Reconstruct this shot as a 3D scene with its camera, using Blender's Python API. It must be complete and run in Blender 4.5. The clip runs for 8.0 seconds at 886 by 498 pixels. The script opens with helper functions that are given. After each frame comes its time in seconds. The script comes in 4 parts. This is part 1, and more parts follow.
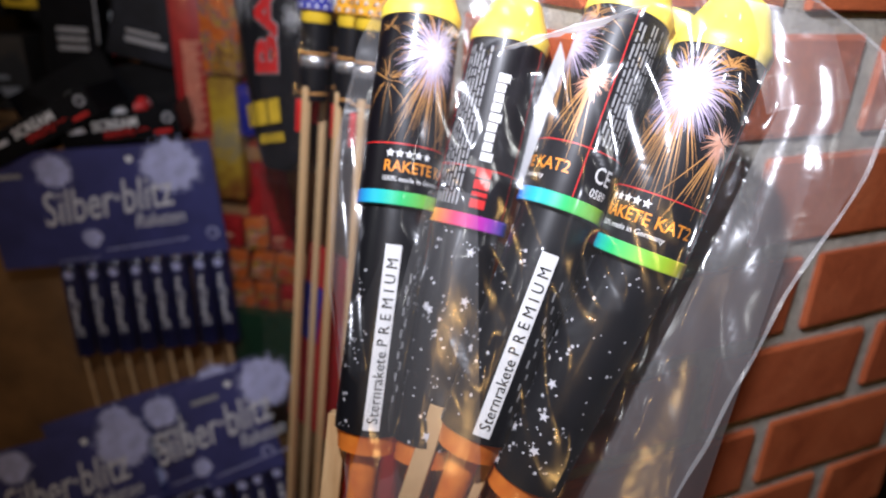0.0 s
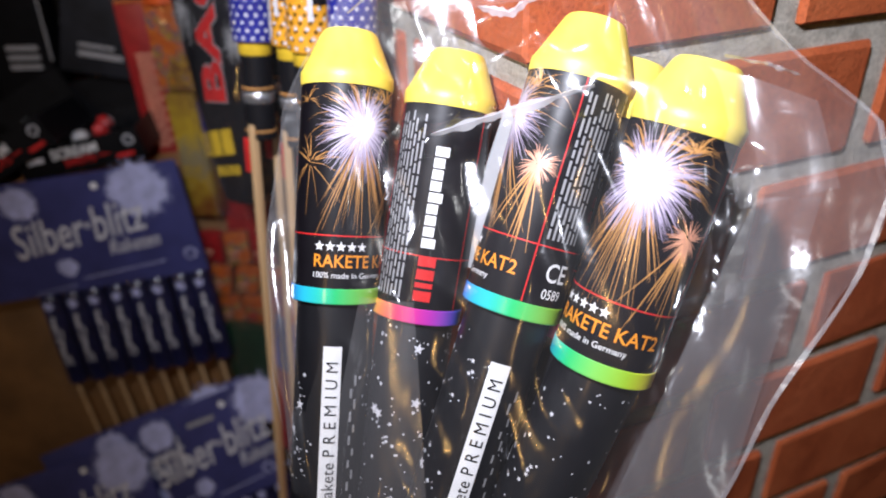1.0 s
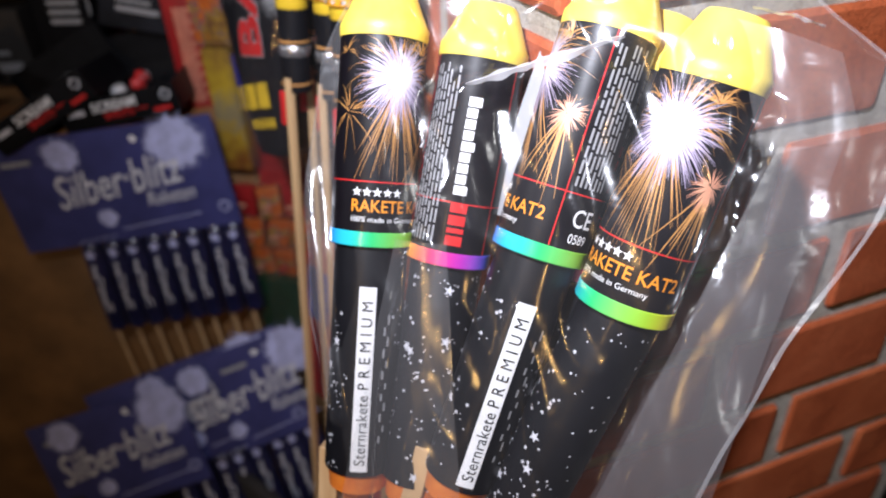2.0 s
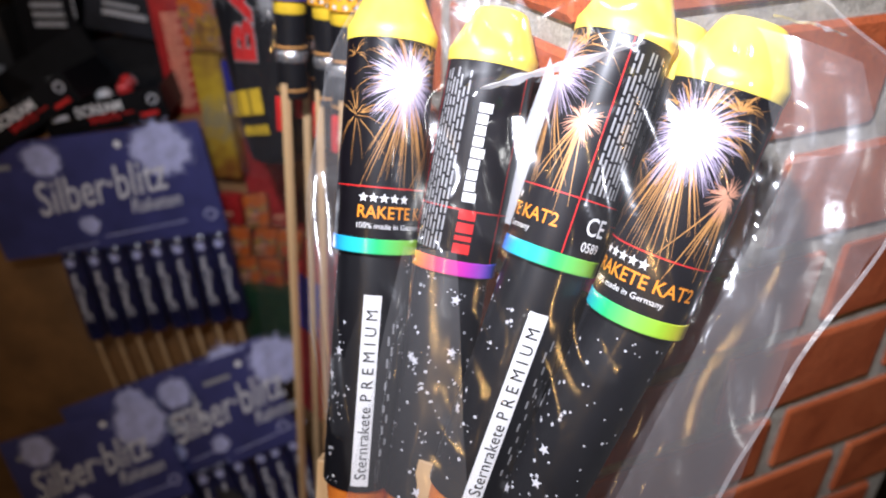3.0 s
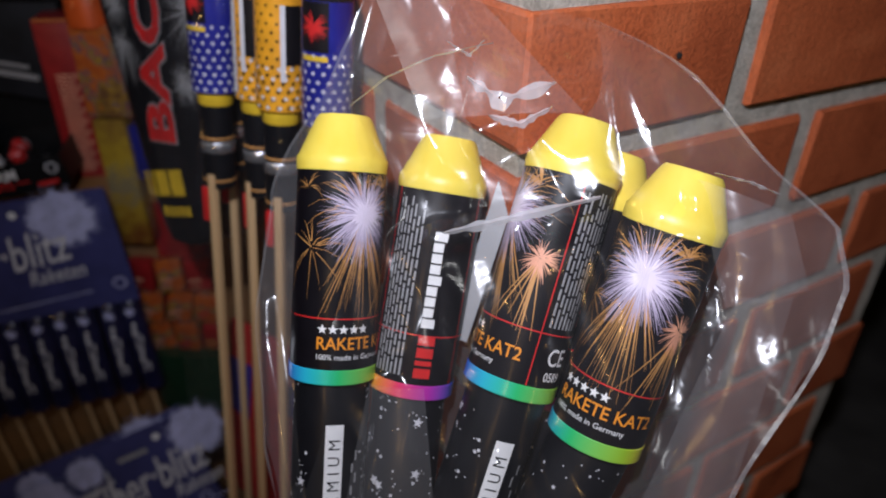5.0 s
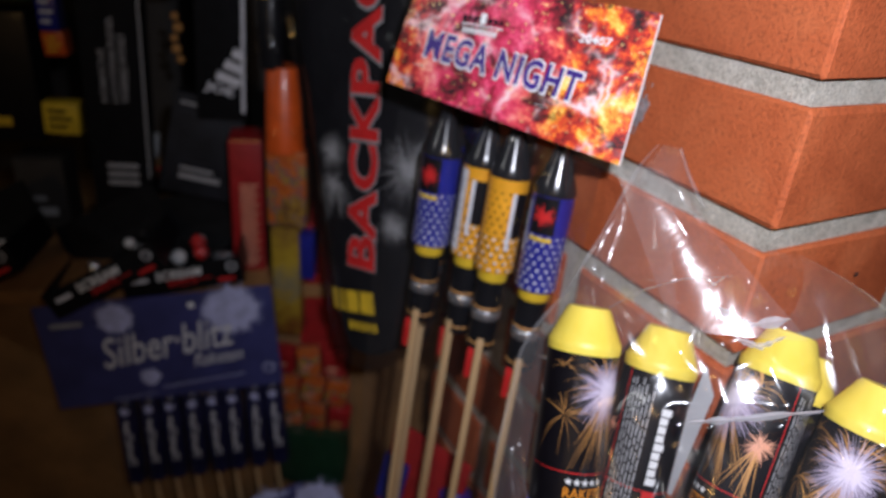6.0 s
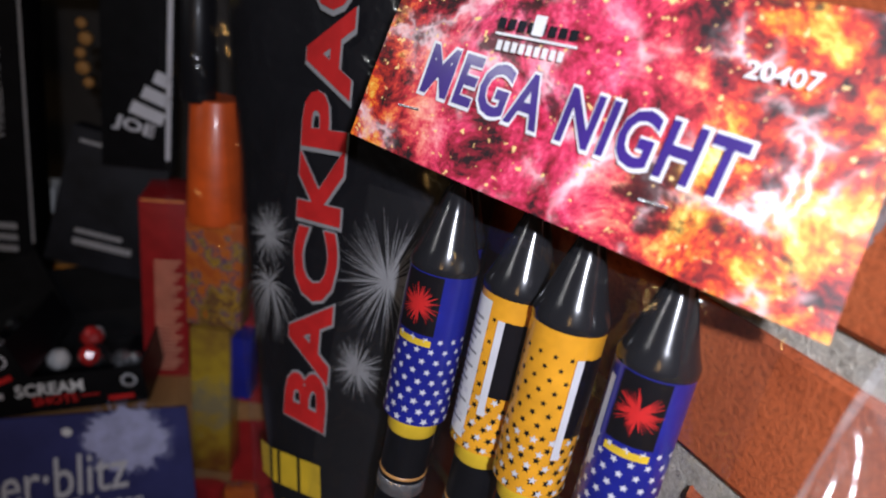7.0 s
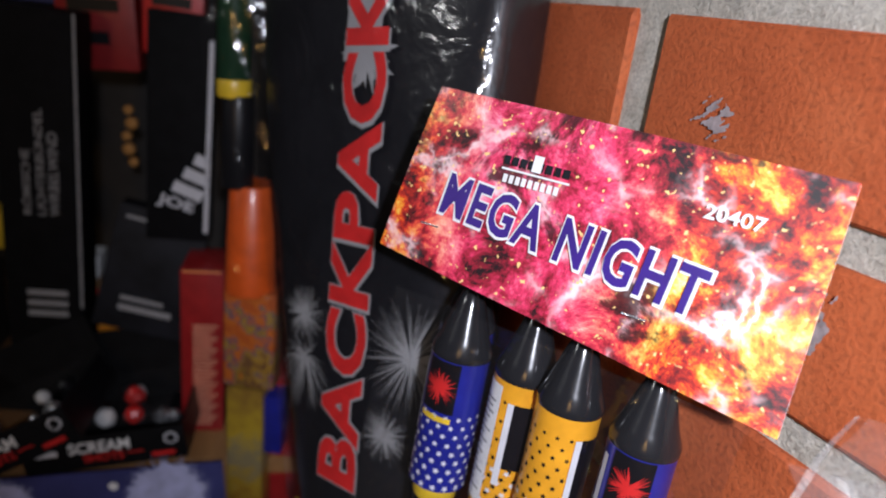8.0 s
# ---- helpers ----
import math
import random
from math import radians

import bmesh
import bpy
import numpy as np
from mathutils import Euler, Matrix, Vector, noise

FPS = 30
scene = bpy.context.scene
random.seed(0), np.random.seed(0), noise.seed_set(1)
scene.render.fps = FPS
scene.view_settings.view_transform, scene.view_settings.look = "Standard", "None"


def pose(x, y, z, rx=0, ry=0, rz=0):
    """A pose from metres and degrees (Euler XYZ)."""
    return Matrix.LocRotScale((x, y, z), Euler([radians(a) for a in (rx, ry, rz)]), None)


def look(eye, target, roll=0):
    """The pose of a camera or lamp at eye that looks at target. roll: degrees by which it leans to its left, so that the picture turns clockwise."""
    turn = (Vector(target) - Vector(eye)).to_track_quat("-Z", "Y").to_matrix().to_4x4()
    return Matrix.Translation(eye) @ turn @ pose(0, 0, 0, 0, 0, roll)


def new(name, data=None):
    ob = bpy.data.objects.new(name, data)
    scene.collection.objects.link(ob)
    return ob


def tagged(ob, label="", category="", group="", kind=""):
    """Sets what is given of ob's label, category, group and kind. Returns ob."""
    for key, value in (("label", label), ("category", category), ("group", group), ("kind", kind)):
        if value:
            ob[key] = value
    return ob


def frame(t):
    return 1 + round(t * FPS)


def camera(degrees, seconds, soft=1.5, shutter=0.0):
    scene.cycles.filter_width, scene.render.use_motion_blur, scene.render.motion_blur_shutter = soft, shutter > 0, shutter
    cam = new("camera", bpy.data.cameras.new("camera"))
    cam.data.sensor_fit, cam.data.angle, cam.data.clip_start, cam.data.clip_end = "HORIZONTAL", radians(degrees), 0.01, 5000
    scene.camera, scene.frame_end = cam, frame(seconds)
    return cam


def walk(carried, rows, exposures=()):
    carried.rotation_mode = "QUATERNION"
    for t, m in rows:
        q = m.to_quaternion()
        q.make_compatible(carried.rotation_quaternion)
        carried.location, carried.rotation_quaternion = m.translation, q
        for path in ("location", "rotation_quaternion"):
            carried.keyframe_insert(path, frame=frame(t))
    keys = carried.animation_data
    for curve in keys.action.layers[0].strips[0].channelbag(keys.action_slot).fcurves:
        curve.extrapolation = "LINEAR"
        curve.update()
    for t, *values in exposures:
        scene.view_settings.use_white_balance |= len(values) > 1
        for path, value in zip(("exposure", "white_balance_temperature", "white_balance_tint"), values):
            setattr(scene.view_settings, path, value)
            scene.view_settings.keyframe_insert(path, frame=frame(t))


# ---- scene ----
cam = camera(67.0, 8.0, soft=1.9)
cam.data.dof.use_dof, cam.data.dof.focus_distance, cam.data.dof.aperture_fstop = True, 0.295, 5.4
PATH = [
    (0, (0.323, -0.218, 0.94), (-1.349, 0.53, 0.136), 2.7),
    (0.5, (0.286, -0.177, 0.984), (-1.367, 0.54, 0.115), -0.8),
    (1, (0.273, -0.155, 0.992), (-1.35, 0.51, 0.03), -1.9),
    (1.5, (0.28, -0.162, 1.001), (-1.338, 0.405, -0.028), -2.5),
    (1.7, (0.283, -0.158, 0.991), (-1.326, 0.403, -0.058), -2.8),
    (2.8, (0.3, -0.2, 1.001), (-1.284, 0.434, -0.044), -0.1),
    (3, (0.279, -0.178, 0.987), (-1.314, 0.469, -0.033), -0.4),
    (3.5, (0.244, -0.171, 1.026), (-1.292, 0.678, 0.066), 1.9),
    (4, (0.211, -0.16, 1.019), (-1.252, 0.779, 0.029), 2.7),
    (4.2, (0.206, -0.156, 1.013), (-1.241, 0.794, 0.01), 2.6),
    (5.3, (0.269, -0.222, 1.048), (-1.231, 0.66, 0.061), 1.9),
    (5.5, (0.282, -0.249, 1.052), (-1.249, 0.612, 0.097), 2.7),
    (6, (0.213, -0.333, 1.139), (-1.35, 0.56, 0.268), 5.4),
    (6.2, (0.169, -0.322, 1.164), (-1.43, 0.574, 0.364), 7.3),
    (6.5, (0.093, -0.274, 1.157), (-1.511, 0.62, 0.365), 8.0),
    (7, (-0.002, -0.222, 1.094), (-1.607, 0.701, 0.337), 8.4),
    (7.5, (-0.002, -0.218, 1.127), (-1.64, 0.679, 0.411), 6.5),
    (8, (0.025, -0.245, 1.142), (-1.629, 0.65, 0.461), 7.2),
]
EXPOSURES = [(0.0, 0.42), (0.5, 0.36), (1.0, 0.36), (1.5, 0.47), (3.0, 0.72), (3.5, 0.45), (4.0, -0.05), (5.5, -0.78), (6.0, -0.66), (6.5, -0.35), (8.0, -0.15)]
walk(cam, [(t, look(*row)) for t, *row in PATH], EXPOSURES)

# ---- light ----
world = bpy.data.worlds.new("dim_shop")
world.use_nodes = True
world.node_tree.nodes["Background"].inputs[0].default_value = (0.9, 0.75, 0.6, 1)
world.node_tree.nodes["Background"].inputs[1].default_value = 0.004
scene.world = world


def area_lamp(name, power, size, colour, m):
    lamp = bpy.data.lights.new(name, "AREA")
    lamp.energy, lamp.size, lamp.color, lamp.shape = power, size, colour, "DISK"
    ob = new(name, lamp)
    ob.matrix_world = m
    return ob


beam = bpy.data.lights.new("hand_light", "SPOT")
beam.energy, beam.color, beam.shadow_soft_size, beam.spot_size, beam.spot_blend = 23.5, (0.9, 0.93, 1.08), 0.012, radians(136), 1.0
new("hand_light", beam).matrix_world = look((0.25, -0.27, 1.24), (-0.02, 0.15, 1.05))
# unseen strip lamp, added and placed so the bag's folds catch white streaks
streak_lamp = area_lamp("added_lamp", 5.0, 0.5, (0.95, 0.95, 0.95), look((-0.45, -2.2, 1.95), (0.0, 0.0, 0.9)))
streak_lamp.data.shape, streak_lamp.data.size_y = "RECTANGLE", 0.07
area_lamp("warm_lamp", 1.9, 0.16, (1.0, 0.58, 0.2), look((0.98, -1.12, 1.27), (0.1, 0.0, 0.85)))

# ---- materials ----
class Mat:
    """A small builder of node materials."""

    def __init__(self, name, colour=(0.5, 0.5, 0.5), rough=0.5, metal=0.0, coat=0.0, spec=0.5):
        self.m = bpy.data.materials.new(name)
        self.m.use_nodes = True
        self.t = self.m.node_tree
        self.b = self.t.nodes["Principled BSDF"]
        self.set("Base Color", (*colour, 1))
        self.set("Roughness", rough)
        self.set("Metallic", metal)
        self.set("Coat Weight", coat)
        self.set("Coat Roughness", 0.12)
        self.set("Specular IOR Level", spec)
        self.co = self.t.nodes.new("ShaderNodeTexCoord").outputs["Object"]

    def set(self, key, value):
        self.b.inputs[key].default_value = value

    def node(self, kind, **inputs):
        n = self.t.nodes.new(kind)
        for key, value in inputs.items():
            self.wire(n.inputs[key.replace("_", " ")], value)
        return n

    def wire(self, socket, value):
        if hasattr(value, "is_output"):
            self.t.links.new(value, socket)
        else:
            socket.default_value = value

    def noise(self, scale, detail=4.0, rough=0.6, warp=0.0, vector=None):
        return self.node("ShaderNodeTexNoise", Vector=vector or self.co, Scale=scale, Detail=detail, Roughness=rough, Distortion=warp)

    def ramp(self, fac, stops):
        n = self.t.nodes.new("ShaderNodeValToRGB")
        self.t.links.new(fac, n.inputs[0])
        e = n.color_ramp.elements
        while len(e) < len(stops):
            e.new(0.5)
        for el, (p, c) in zip(e, stops):
            el.position, el.color = p, (*c, 1)
        return n.outputs[0]

    def mix(self, fac, a, b, mode="MIX"):
        n = self.t.nodes.new("ShaderNodeMix")
        n.data_type, n.blend_type = "RGBA", mode
        self.wire(n.inputs[0], fac)
        self.wire(n.inputs[6], a if hasattr(a, "is_output") else (*a, 1))
        self.wire(n.inputs[7], b if hasattr(b, "is_output") else (*b, 1))
        return n.outputs[2]

    def math(self, op, a, b=0.0):
        n = self.t.nodes.new("ShaderNodeMath")
        n.operation = op
        self.wire(n.inputs[0], a)
        self.wire(n.inputs[1], b)
        return n.outputs[0]

    def bump(self, height, strength=0.3, distance=0.001):
        n = self.node("ShaderNodeBump", Height=height, Strength=strength, Distance=distance)
        self.t.links.new(n.outputs[0], self.b.inputs["Normal"])
        return self

    def colour(self, socket):
        self.t.links.new(socket, self.b.inputs["Base Color"])
        return self

    def rough(self, socket):
        self.t.links.new(socket, self.b.inputs["Roughness"])
        return self


def paper(name, colour, rough=0.35, coat=0.3, vary=0.12, scale=60.0, spec=0.5):
    """Printed card or paper: slightly uneven ink, faint waviness."""
    k = Mat(name, colour, rough, coat=coat, spec=spec)
    n = k.noise(scale, 5.0)
    dark = tuple(c * (1 - vary * 2) for c in colour)
    light = tuple(min(1.0, c * (1 + vary)) for c in colour)
    k.colour(k.ramp(n.outputs[0], [(0.3, dark), (0.7, light)]))
    k.bump(k.noise(25.0, 2.0).outputs[0], 0.25, 0.002)
    return k.m


def brick_material():
    k = Mat("fired_brick", rough=0.75, spec=0.3)
    info = k.t.nodes.new("ShaderNodeObjectInfo")
    big = k.noise(14.0, 4.0, warp=0.6)
    fine = k.noise(420.0, 6.0)
    col = k.ramp(big.outputs[0], [(0.25, (0.3, 0.062, 0.02)), (0.5, (0.43, 0.098, 0.03)), (0.75, (0.5, 0.135, 0.046))])
    col = k.mix(k.math("MULTIPLY", info.outputs["Random"], 0.45), col, (0.33, 0.07, 0.026))
    speck = k.ramp(fine.outputs[0], [(0.3, (0.5, 0.5, 0.5)), (0.5, (1, 1, 1)), (0.72, (1.15, 1.1, 1.05))])
    col = k.mix(0.75, col, speck, "MULTIPLY")
    pits = k.noise(60.0, 3.0, 0.7)
    spots = k.ramp(pits.outputs[0], [(0.24, (1, 1, 1)), (0.29, (0, 0, 0))])
    col = k.mix(spots, col, (0.2, 0.05, 0.02))
    smear = k.noise(9.0, 6.0, 0.75, 1.5)
    lime = k.ramp(smear.outputs[0], [(0.68, (0, 0, 0)), (0.8, (0.35, 0.35, 0.35))])
    col = k.mix(lime, col, (0.55, 0.42, 0.34))
    k.colour(col)
    k.rough(k.ramp(big.outputs[0], [(0.3, (0.62,) * 3), (0.7, (0.85,) * 3)]))
    k.bump(k.math("ADD", fine.outputs[0], k.math("MULTIPLY", pits.outputs[0], 1.5)), 0.55, 0.0012)
    return k.m


def mortar_material():
    k = Mat("mortar", rough=0.95, spec=0.2)
    a, b = k.noise(70.0, 8.0, 0.7), k.noise(500.0, 6.0, 0.7)
    col = k.ramp(a.outputs[0], [(0.25, (0.3, 0.275, 0.23)), (0.5, (0.54, 0.5, 0.42)), (0.75, (0.68, 0.64, 0.56))])
    col = k.mix(0.7, col, k.ramp(b.outputs[0], [(0.3, (0.45, 0.45, 0.45)), (0.6, (1.1, 1.1, 1.1))]), "MULTIPLY")
    k.colour(col)
    k.bump(k.math("ADD", a.outputs[0], b.outputs[0]), 0.9, 0.003)
    return k.m


def wood_material(name, c0, c1, scale=30.0):
    k = Mat(name, rough=0.6)
    mp = k.node("ShaderNodeMapping", Vector=k.co, Scale=(scale, scale, scale * 0.06))
    n = k.noise(1.5, 6.0, 0.65, 0.8, mp.outputs[0])
    k.colour(k.ramp(n.outputs[0], [(0.3, c0), (0.7, c1)]))
    k.bump(n.outputs[0], 0.2, 0.0005)
    return k.m


def film_material(name, haze, gloss, tint=(1, 1, 1), rough=0.12, wrinkle=22.0, strength=0.5):
    """Thin clear packaging film: see-through, a little milky, glossy on its folds."""
    m = bpy.data.materials.new(name)
    m.use_nodes = True
    t = m.node_tree
    t.nodes.remove(t.nodes["Principled BSDF"])
    out = t.nodes["Material Output"]
    co = t.nodes.new("ShaderNodeTexCoord")
    nz = t.nodes.new("ShaderNodeTexNoise")
    nz.inputs["Scale"].default_value, nz.inputs["Detail"].default_value, nz.inputs["Distortion"].default_value = wrinkle, 3.0, 1.2
    t.links.new(co.outputs["Object"], nz.inputs["Vector"])
    bp = t.nodes.new("ShaderNodeBump")
    bp.inputs["Strength"].default_value, bp.inputs["Distance"].default_value = strength, 0.006
    t.links.new(nz.outputs[0], bp.inputs["Height"])
    clear, milk, gl = t.nodes.new("ShaderNodeBsdfTransparent"), t.nodes.new("ShaderNodeBsdfDiffuse"), t.nodes.new("ShaderNodeBsdfGlossy")
    clear.inputs[0].default_value = (*tint, 1)
    milk.inputs[0].default_value = (0.75, 0.74, 0.76, 1)
    gl.inputs["Roughness"].default_value = rough
    t.links.new(bp.outputs[0], gl.inputs["Normal"])
    a, b = t.nodes.new("ShaderNodeMixShader"), t.nodes.new("ShaderNodeMixShader")
    a.inputs[0].default_value = haze
    t.links.new(clear.outputs[0], a.inputs[1])
    t.links.new(milk.outputs[0], a.inputs[2])
    b.inputs[0].default_value = gloss
    t.links.new(a.outputs[0], b.inputs[1])
    t.links.new(gl.outputs[0], b.inputs[2])
    t.links.new(b.outputs[0], out.inputs["Surface"])
    return m


def fire_print():
    """Header card print: a magenta and orange fire picture with pale lightning veins and dark patches."""
    k = Mat("fire_print", rough=0.5, coat=0.08)
    warp = k.noise(16.0, 5.0, 0.7)
    vec = k.mix(0.045, k.co, warp.outputs["Color"], "ADD")
    big = k.noise(34.0, 8.0, 0.76, 0.35)
    sep = k.node("ShaderNodeSeparateXYZ", Vector=k.co)
    flame = k.ramp(big.outputs[0], [(0.4, (0.008, 0.002, 0.003)), (0.455, (0.25, 0.006, 0.008)), (0.51, (0.72, 0.04, 0.012)), (0.565, (0.95, 0.3, 0.02)), (0.62, (1.0, 0.68, 0.12)), (0.7, (1.0, 0.9, 0.6))])
    pink = k.ramp(big.outputs[0], [(0.38, (0.01, 0.0, 0.003)), (0.445, (0.34, 0.008, 0.03)), (0.52, (0.78, 0.04, 0.13)), (0.6, (0.95, 0.22, 0.34)), (0.68, (1.0, 0.62, 0.66))])
    x = k.math("ABSOLUTE", k.math("ADD", sep.outputs[0], k.math("MULTIPLY", warp.outputs[0], 0.05)))
    side = k.ramp(k.math("MULTIPLY", x, 10.0), [(0.3, (0, 0, 0)), (0.75, (1, 1, 1))])
    col = k.mix(side, pink, flame)
    v = k.t.nodes.new("ShaderNodeTexVoronoi")
    v.feature = "DISTANCE_TO_EDGE"
    v.inputs["Scale"].default_value = 30.0
    k.t.links.new(vec, v.inputs["Vector"])
    vein = k.ramp(v.outputs["Distance"], [(0.0, (1, 1, 1)), (0.025, (0.75, 0.75, 0.75)), (0.06, (0.2, 0.2, 0.2)), (0.13, (0, 0, 0))])
    gate = k.ramp(k.noise(22.0, 3.0).outputs[0], [(0.48, (0, 0, 0)), (0.62, (1, 1, 1))])
    col = k.mix(k.mix(1.0, vein, gate, "MULTIPLY"), col, (1.0, 0.72, 0.72))
    blot = k.ramp(k.noise(24.0, 5.0, 0.7, 0.4, k.node("ShaderNodeMapping", Vector=k.co, Location=(3, 1, 0)).outputs[0]).outputs[0], [(0.39, (0.03, 0.012, 0.012)), (0.46, (1, 1, 1))])
    col = k.mix(0.9, col, blot, "MULTIPLY")
    spark = k.ramp(k.noise(330.0, 2.0, 0.4).outputs[0], [(0.66, (0, 0, 0)), (0.72, (1, 1, 1))])
    col = k.mix(spark, col, (1.0, 0.65, 0.25))
    k.colour(col)
    k.bump(k.noise(18.0, 2.0).outputs[0], 0.3, 0.002)
    return k.m


def rainbow_material(turn):
    """Foil ring whose hue runs round the tube."""
    k = Mat("rainbow_ring", rough=0.35, coat=0.3)
    sep = k.node("ShaderNodeSeparateXYZ", Vector=k.co)
    ang = k.math("ARCTAN2", sep.outputs[0], k.math("MULTIPLY", sep.outputs[1], -1.0))
    f = k.math("FRACT", k.math("ADD", k.math("DIVIDE", ang, 6.2832), turn))
    k.colour(k.ramp(f, [(0.0, (0.75, 0.03, 0.12)), (0.12, (0.45, 0.03, 0.4)), (0.25, (0.03, 0.12, 0.75)), (0.38, (0.02, 0.45, 0.6)), (0.5, (0.02, 0.5, 0.15)), (0.68, (0.35, 0.6, 0.03)), (0.8, (0.9, 0.75, 0.03)), (0.92, (0.9, 0.25, 0.05)), (1.0, (0.75, 0.03, 0.12))]))
    return k.m


def gradient_print(name, stops, axis, lo, hi, wobble=0.1, scale=50.0, rough=0.35):
    """A print that runs through several inks along one axis of the thing, unevenly."""
    k = Mat(name, rough=rough, coat=0.3)
    sep = k.node("ShaderNodeSeparateXYZ", Vector=k.co)
    n = k.noise(scale, 4.0)
    f = k.math("ADD", k.math("DIVIDE", k.math("SUBTRACT", sep.outputs[axis], lo), hi - lo), k.math("MULTIPLY", k.math("SUBTRACT", n.outputs[0], 0.5), wobble))
    k.colour(k.ramp(f, stops))
    k.bump(k.noise(40.0, 3.0).outputs[0], 0.3, 0.002)
    return k.m


BRICK, MORTAR = brick_material(), mortar_material()
BLACK = paper("black_print", (0.006, 0.006, 0.008), 0.42, 0.06, spec=0.25)
NIGHT = paper("night_print", (0.005, 0.004, 0.006), 0.4, 0.06, spec=0.25)
WHITE = paper("white_print", (0.8, 0.8, 0.8), 0.5, 0.1, 0.05)
SILVER = paper("silver_print", (0.62, 0.62, 0.66), 0.4, 0.2, 0.05)
GREY = paper("grey_print", (0.3, 0.3, 0.31), 0.5, 0.1, 0.05)
RED = paper("red_print", (0.6, 0.02, 0.02), 0.4, 0.2)
DARKRED = paper("dark_red_card", (0.33, 0.012, 0.014), 0.4, 0.3)
ORANGE = paper("orange_print", (0.8, 0.28, 0.02), 0.4, 0.2, 0.05)
GOLD = paper("gold_print", (0.56, 0.27, 0.08), 0.4, 0.2, 0.1)
PEACH = paper("peach_print", (0.75, 0.35, 0.22), 0.4, 0.2, 0.1)
VIOLET = paper("violet_print", (0.46, 0.39, 0.52), 0.4, 0.2, 0.1)
LILAC = paper("lilac_print", (0.72, 0.64, 0.78), 0.4, 0.2, 0.05)
TUBE_NAVY = paper("midnight_tube", (0.014, 0.015, 0.06), 0.35, 0.2, 0.3, 60.0)
PURPLE = paper("purple_print", (0.04, 0.012, 0.2), 0.4, 0.3)
YELLOW = paper("yellow_print", (0.75, 0.5, 0.03), 0.4, 0.2)
AMBER = paper("amber_print", (0.8, 0.36, 0.02), 0.35, 0.4)
BLUE = paper("blue_print", (0.012, 0.017, 0.24), 0.3, 0.4)
NAVY = paper("navy_card", (0.042, 0.046, 0.165), 0.5, 0.12, 0.15, 20.0)
MIST = paper("pale_blue_print", (0.45, 0.47, 0.72), 0.4, 0.2, 0.15)
TEAL = paper("dark_green_print", (0.009, 0.04, 0.018), 0.35, 0.3)
KRAFT = paper("kraft_board", (0.22, 0.11, 0.038), 0.8, 0.0, 0.2, 14.0)
kk = Mat("yellow_plastic", (0.83, 0.6, 0.05), 0.42)
kk.colour(kk.ramp(kk.noise(35.0, 4.0).outputs[0], [(0.3, (0.8, 0.6, 0.06)), (0.7, (0.88, 0.71, 0.12))])).bump(kk.noise(90.0, 3.0).outputs[0], 0.15, 0.001)
CAP = kk.m
kk = Mat("orange_plug", (0.75, 0.2, 0.02), 0.5)
kk.colour(kk.ramp(kk.noise(80.0, 3.0).outputs[0], [(0.3, (0.6, 0.13, 0.015)), (0.7, (0.8, 0.24, 0.03))]))
PLUG = kk.m
kk = Mat("black_plastic", (0.014, 0.014, 0.016), 0.22)
kk.rough(kk.ramp(kk.noise(60.0, 3.0).outputs[0], [(0.3, (0.1,) * 3), (0.7, (0.22,) * 3)]))
TIP = kk.m
kk = Mat("foil", (0.75, 0.75, 0.78), 0.25, metal=0.9)
kk.bump(kk.noise(220.0, 3.0).outputs[0], 0.6, 0.002)
FOIL = kk.m
STICK = wood_material("pine_stick", (0.42, 0.25, 0.11), (0.62, 0.42, 0.22))
BOARD = wood_material("shelf_wood", (0.2, 0.09, 0.03), (0.34, 0.17, 0.06), 12.0)
FILM = film_material("clear_bag", 0.014, 0.075, rough=0.2, wrinkle=20.0, strength=0.22)
# milky film that puts white highlights into its own colour
GLINT = film_material("glint_film", 0.48, 0.25, rough=0.25)
HEM = film_material("bag_hem_film", 0.15, 0.12, rough=0.25)
FILM_BACK = film_material("clear_bag_back", 0.045, 0.055, rough=0.22, wrinkle=16.0, strength=0.25)
WRAP = film_material("clear_wrap", 0.004, 0.075, rough=0.12, wrinkle=34.0, strength=0.5)
FIRE = fire_print()
RAINBOW = rainbow_material(0.0)
FLOOR = paper("stone_floor", (0.08, 0.075, 0.07), 0.6, 0.0, 0.2, 8.0)
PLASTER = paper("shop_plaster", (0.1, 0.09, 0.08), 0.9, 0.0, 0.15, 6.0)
SHELF_BLACK = paper("matt_black_print", (0.005, 0.005, 0.006), 0.7, 0.0, 0.2, spec=0.12)
SLATE = paper("slate_print", (0.012, 0.013, 0.018), 0.6, 0.0, 0.4, 25.0, 0.2)
TUBE_ORANGE = paper("orange_tube_plastic", (0.66, 0.09, 0.008), 0.4, 0.2)
SMEAR = paper("mortar_smear", (0.3, 0.25, 0.25), 0.9, 0.0, 0.2, 200.0)
DARK = paper("dark_board", (0.03, 0.025, 0.022), 0.7, 0.0, 0.3, 10.0)

# ---- building helpers ----
def seated(o, n, spin=0.0):
    """A pose at o whose z looks along n, x level to the right, turned by spin degrees in its own plane."""
    n = Vector(n).normalized()
    r = Vector((0, 0, 1)).cross(n).normalized()
    m = Matrix((r, n.cross(r), n)).transposed().to_4x4()
    return Matrix.Translation(o) @ m @ pose(0, 0, 0, 0, 0, spin)


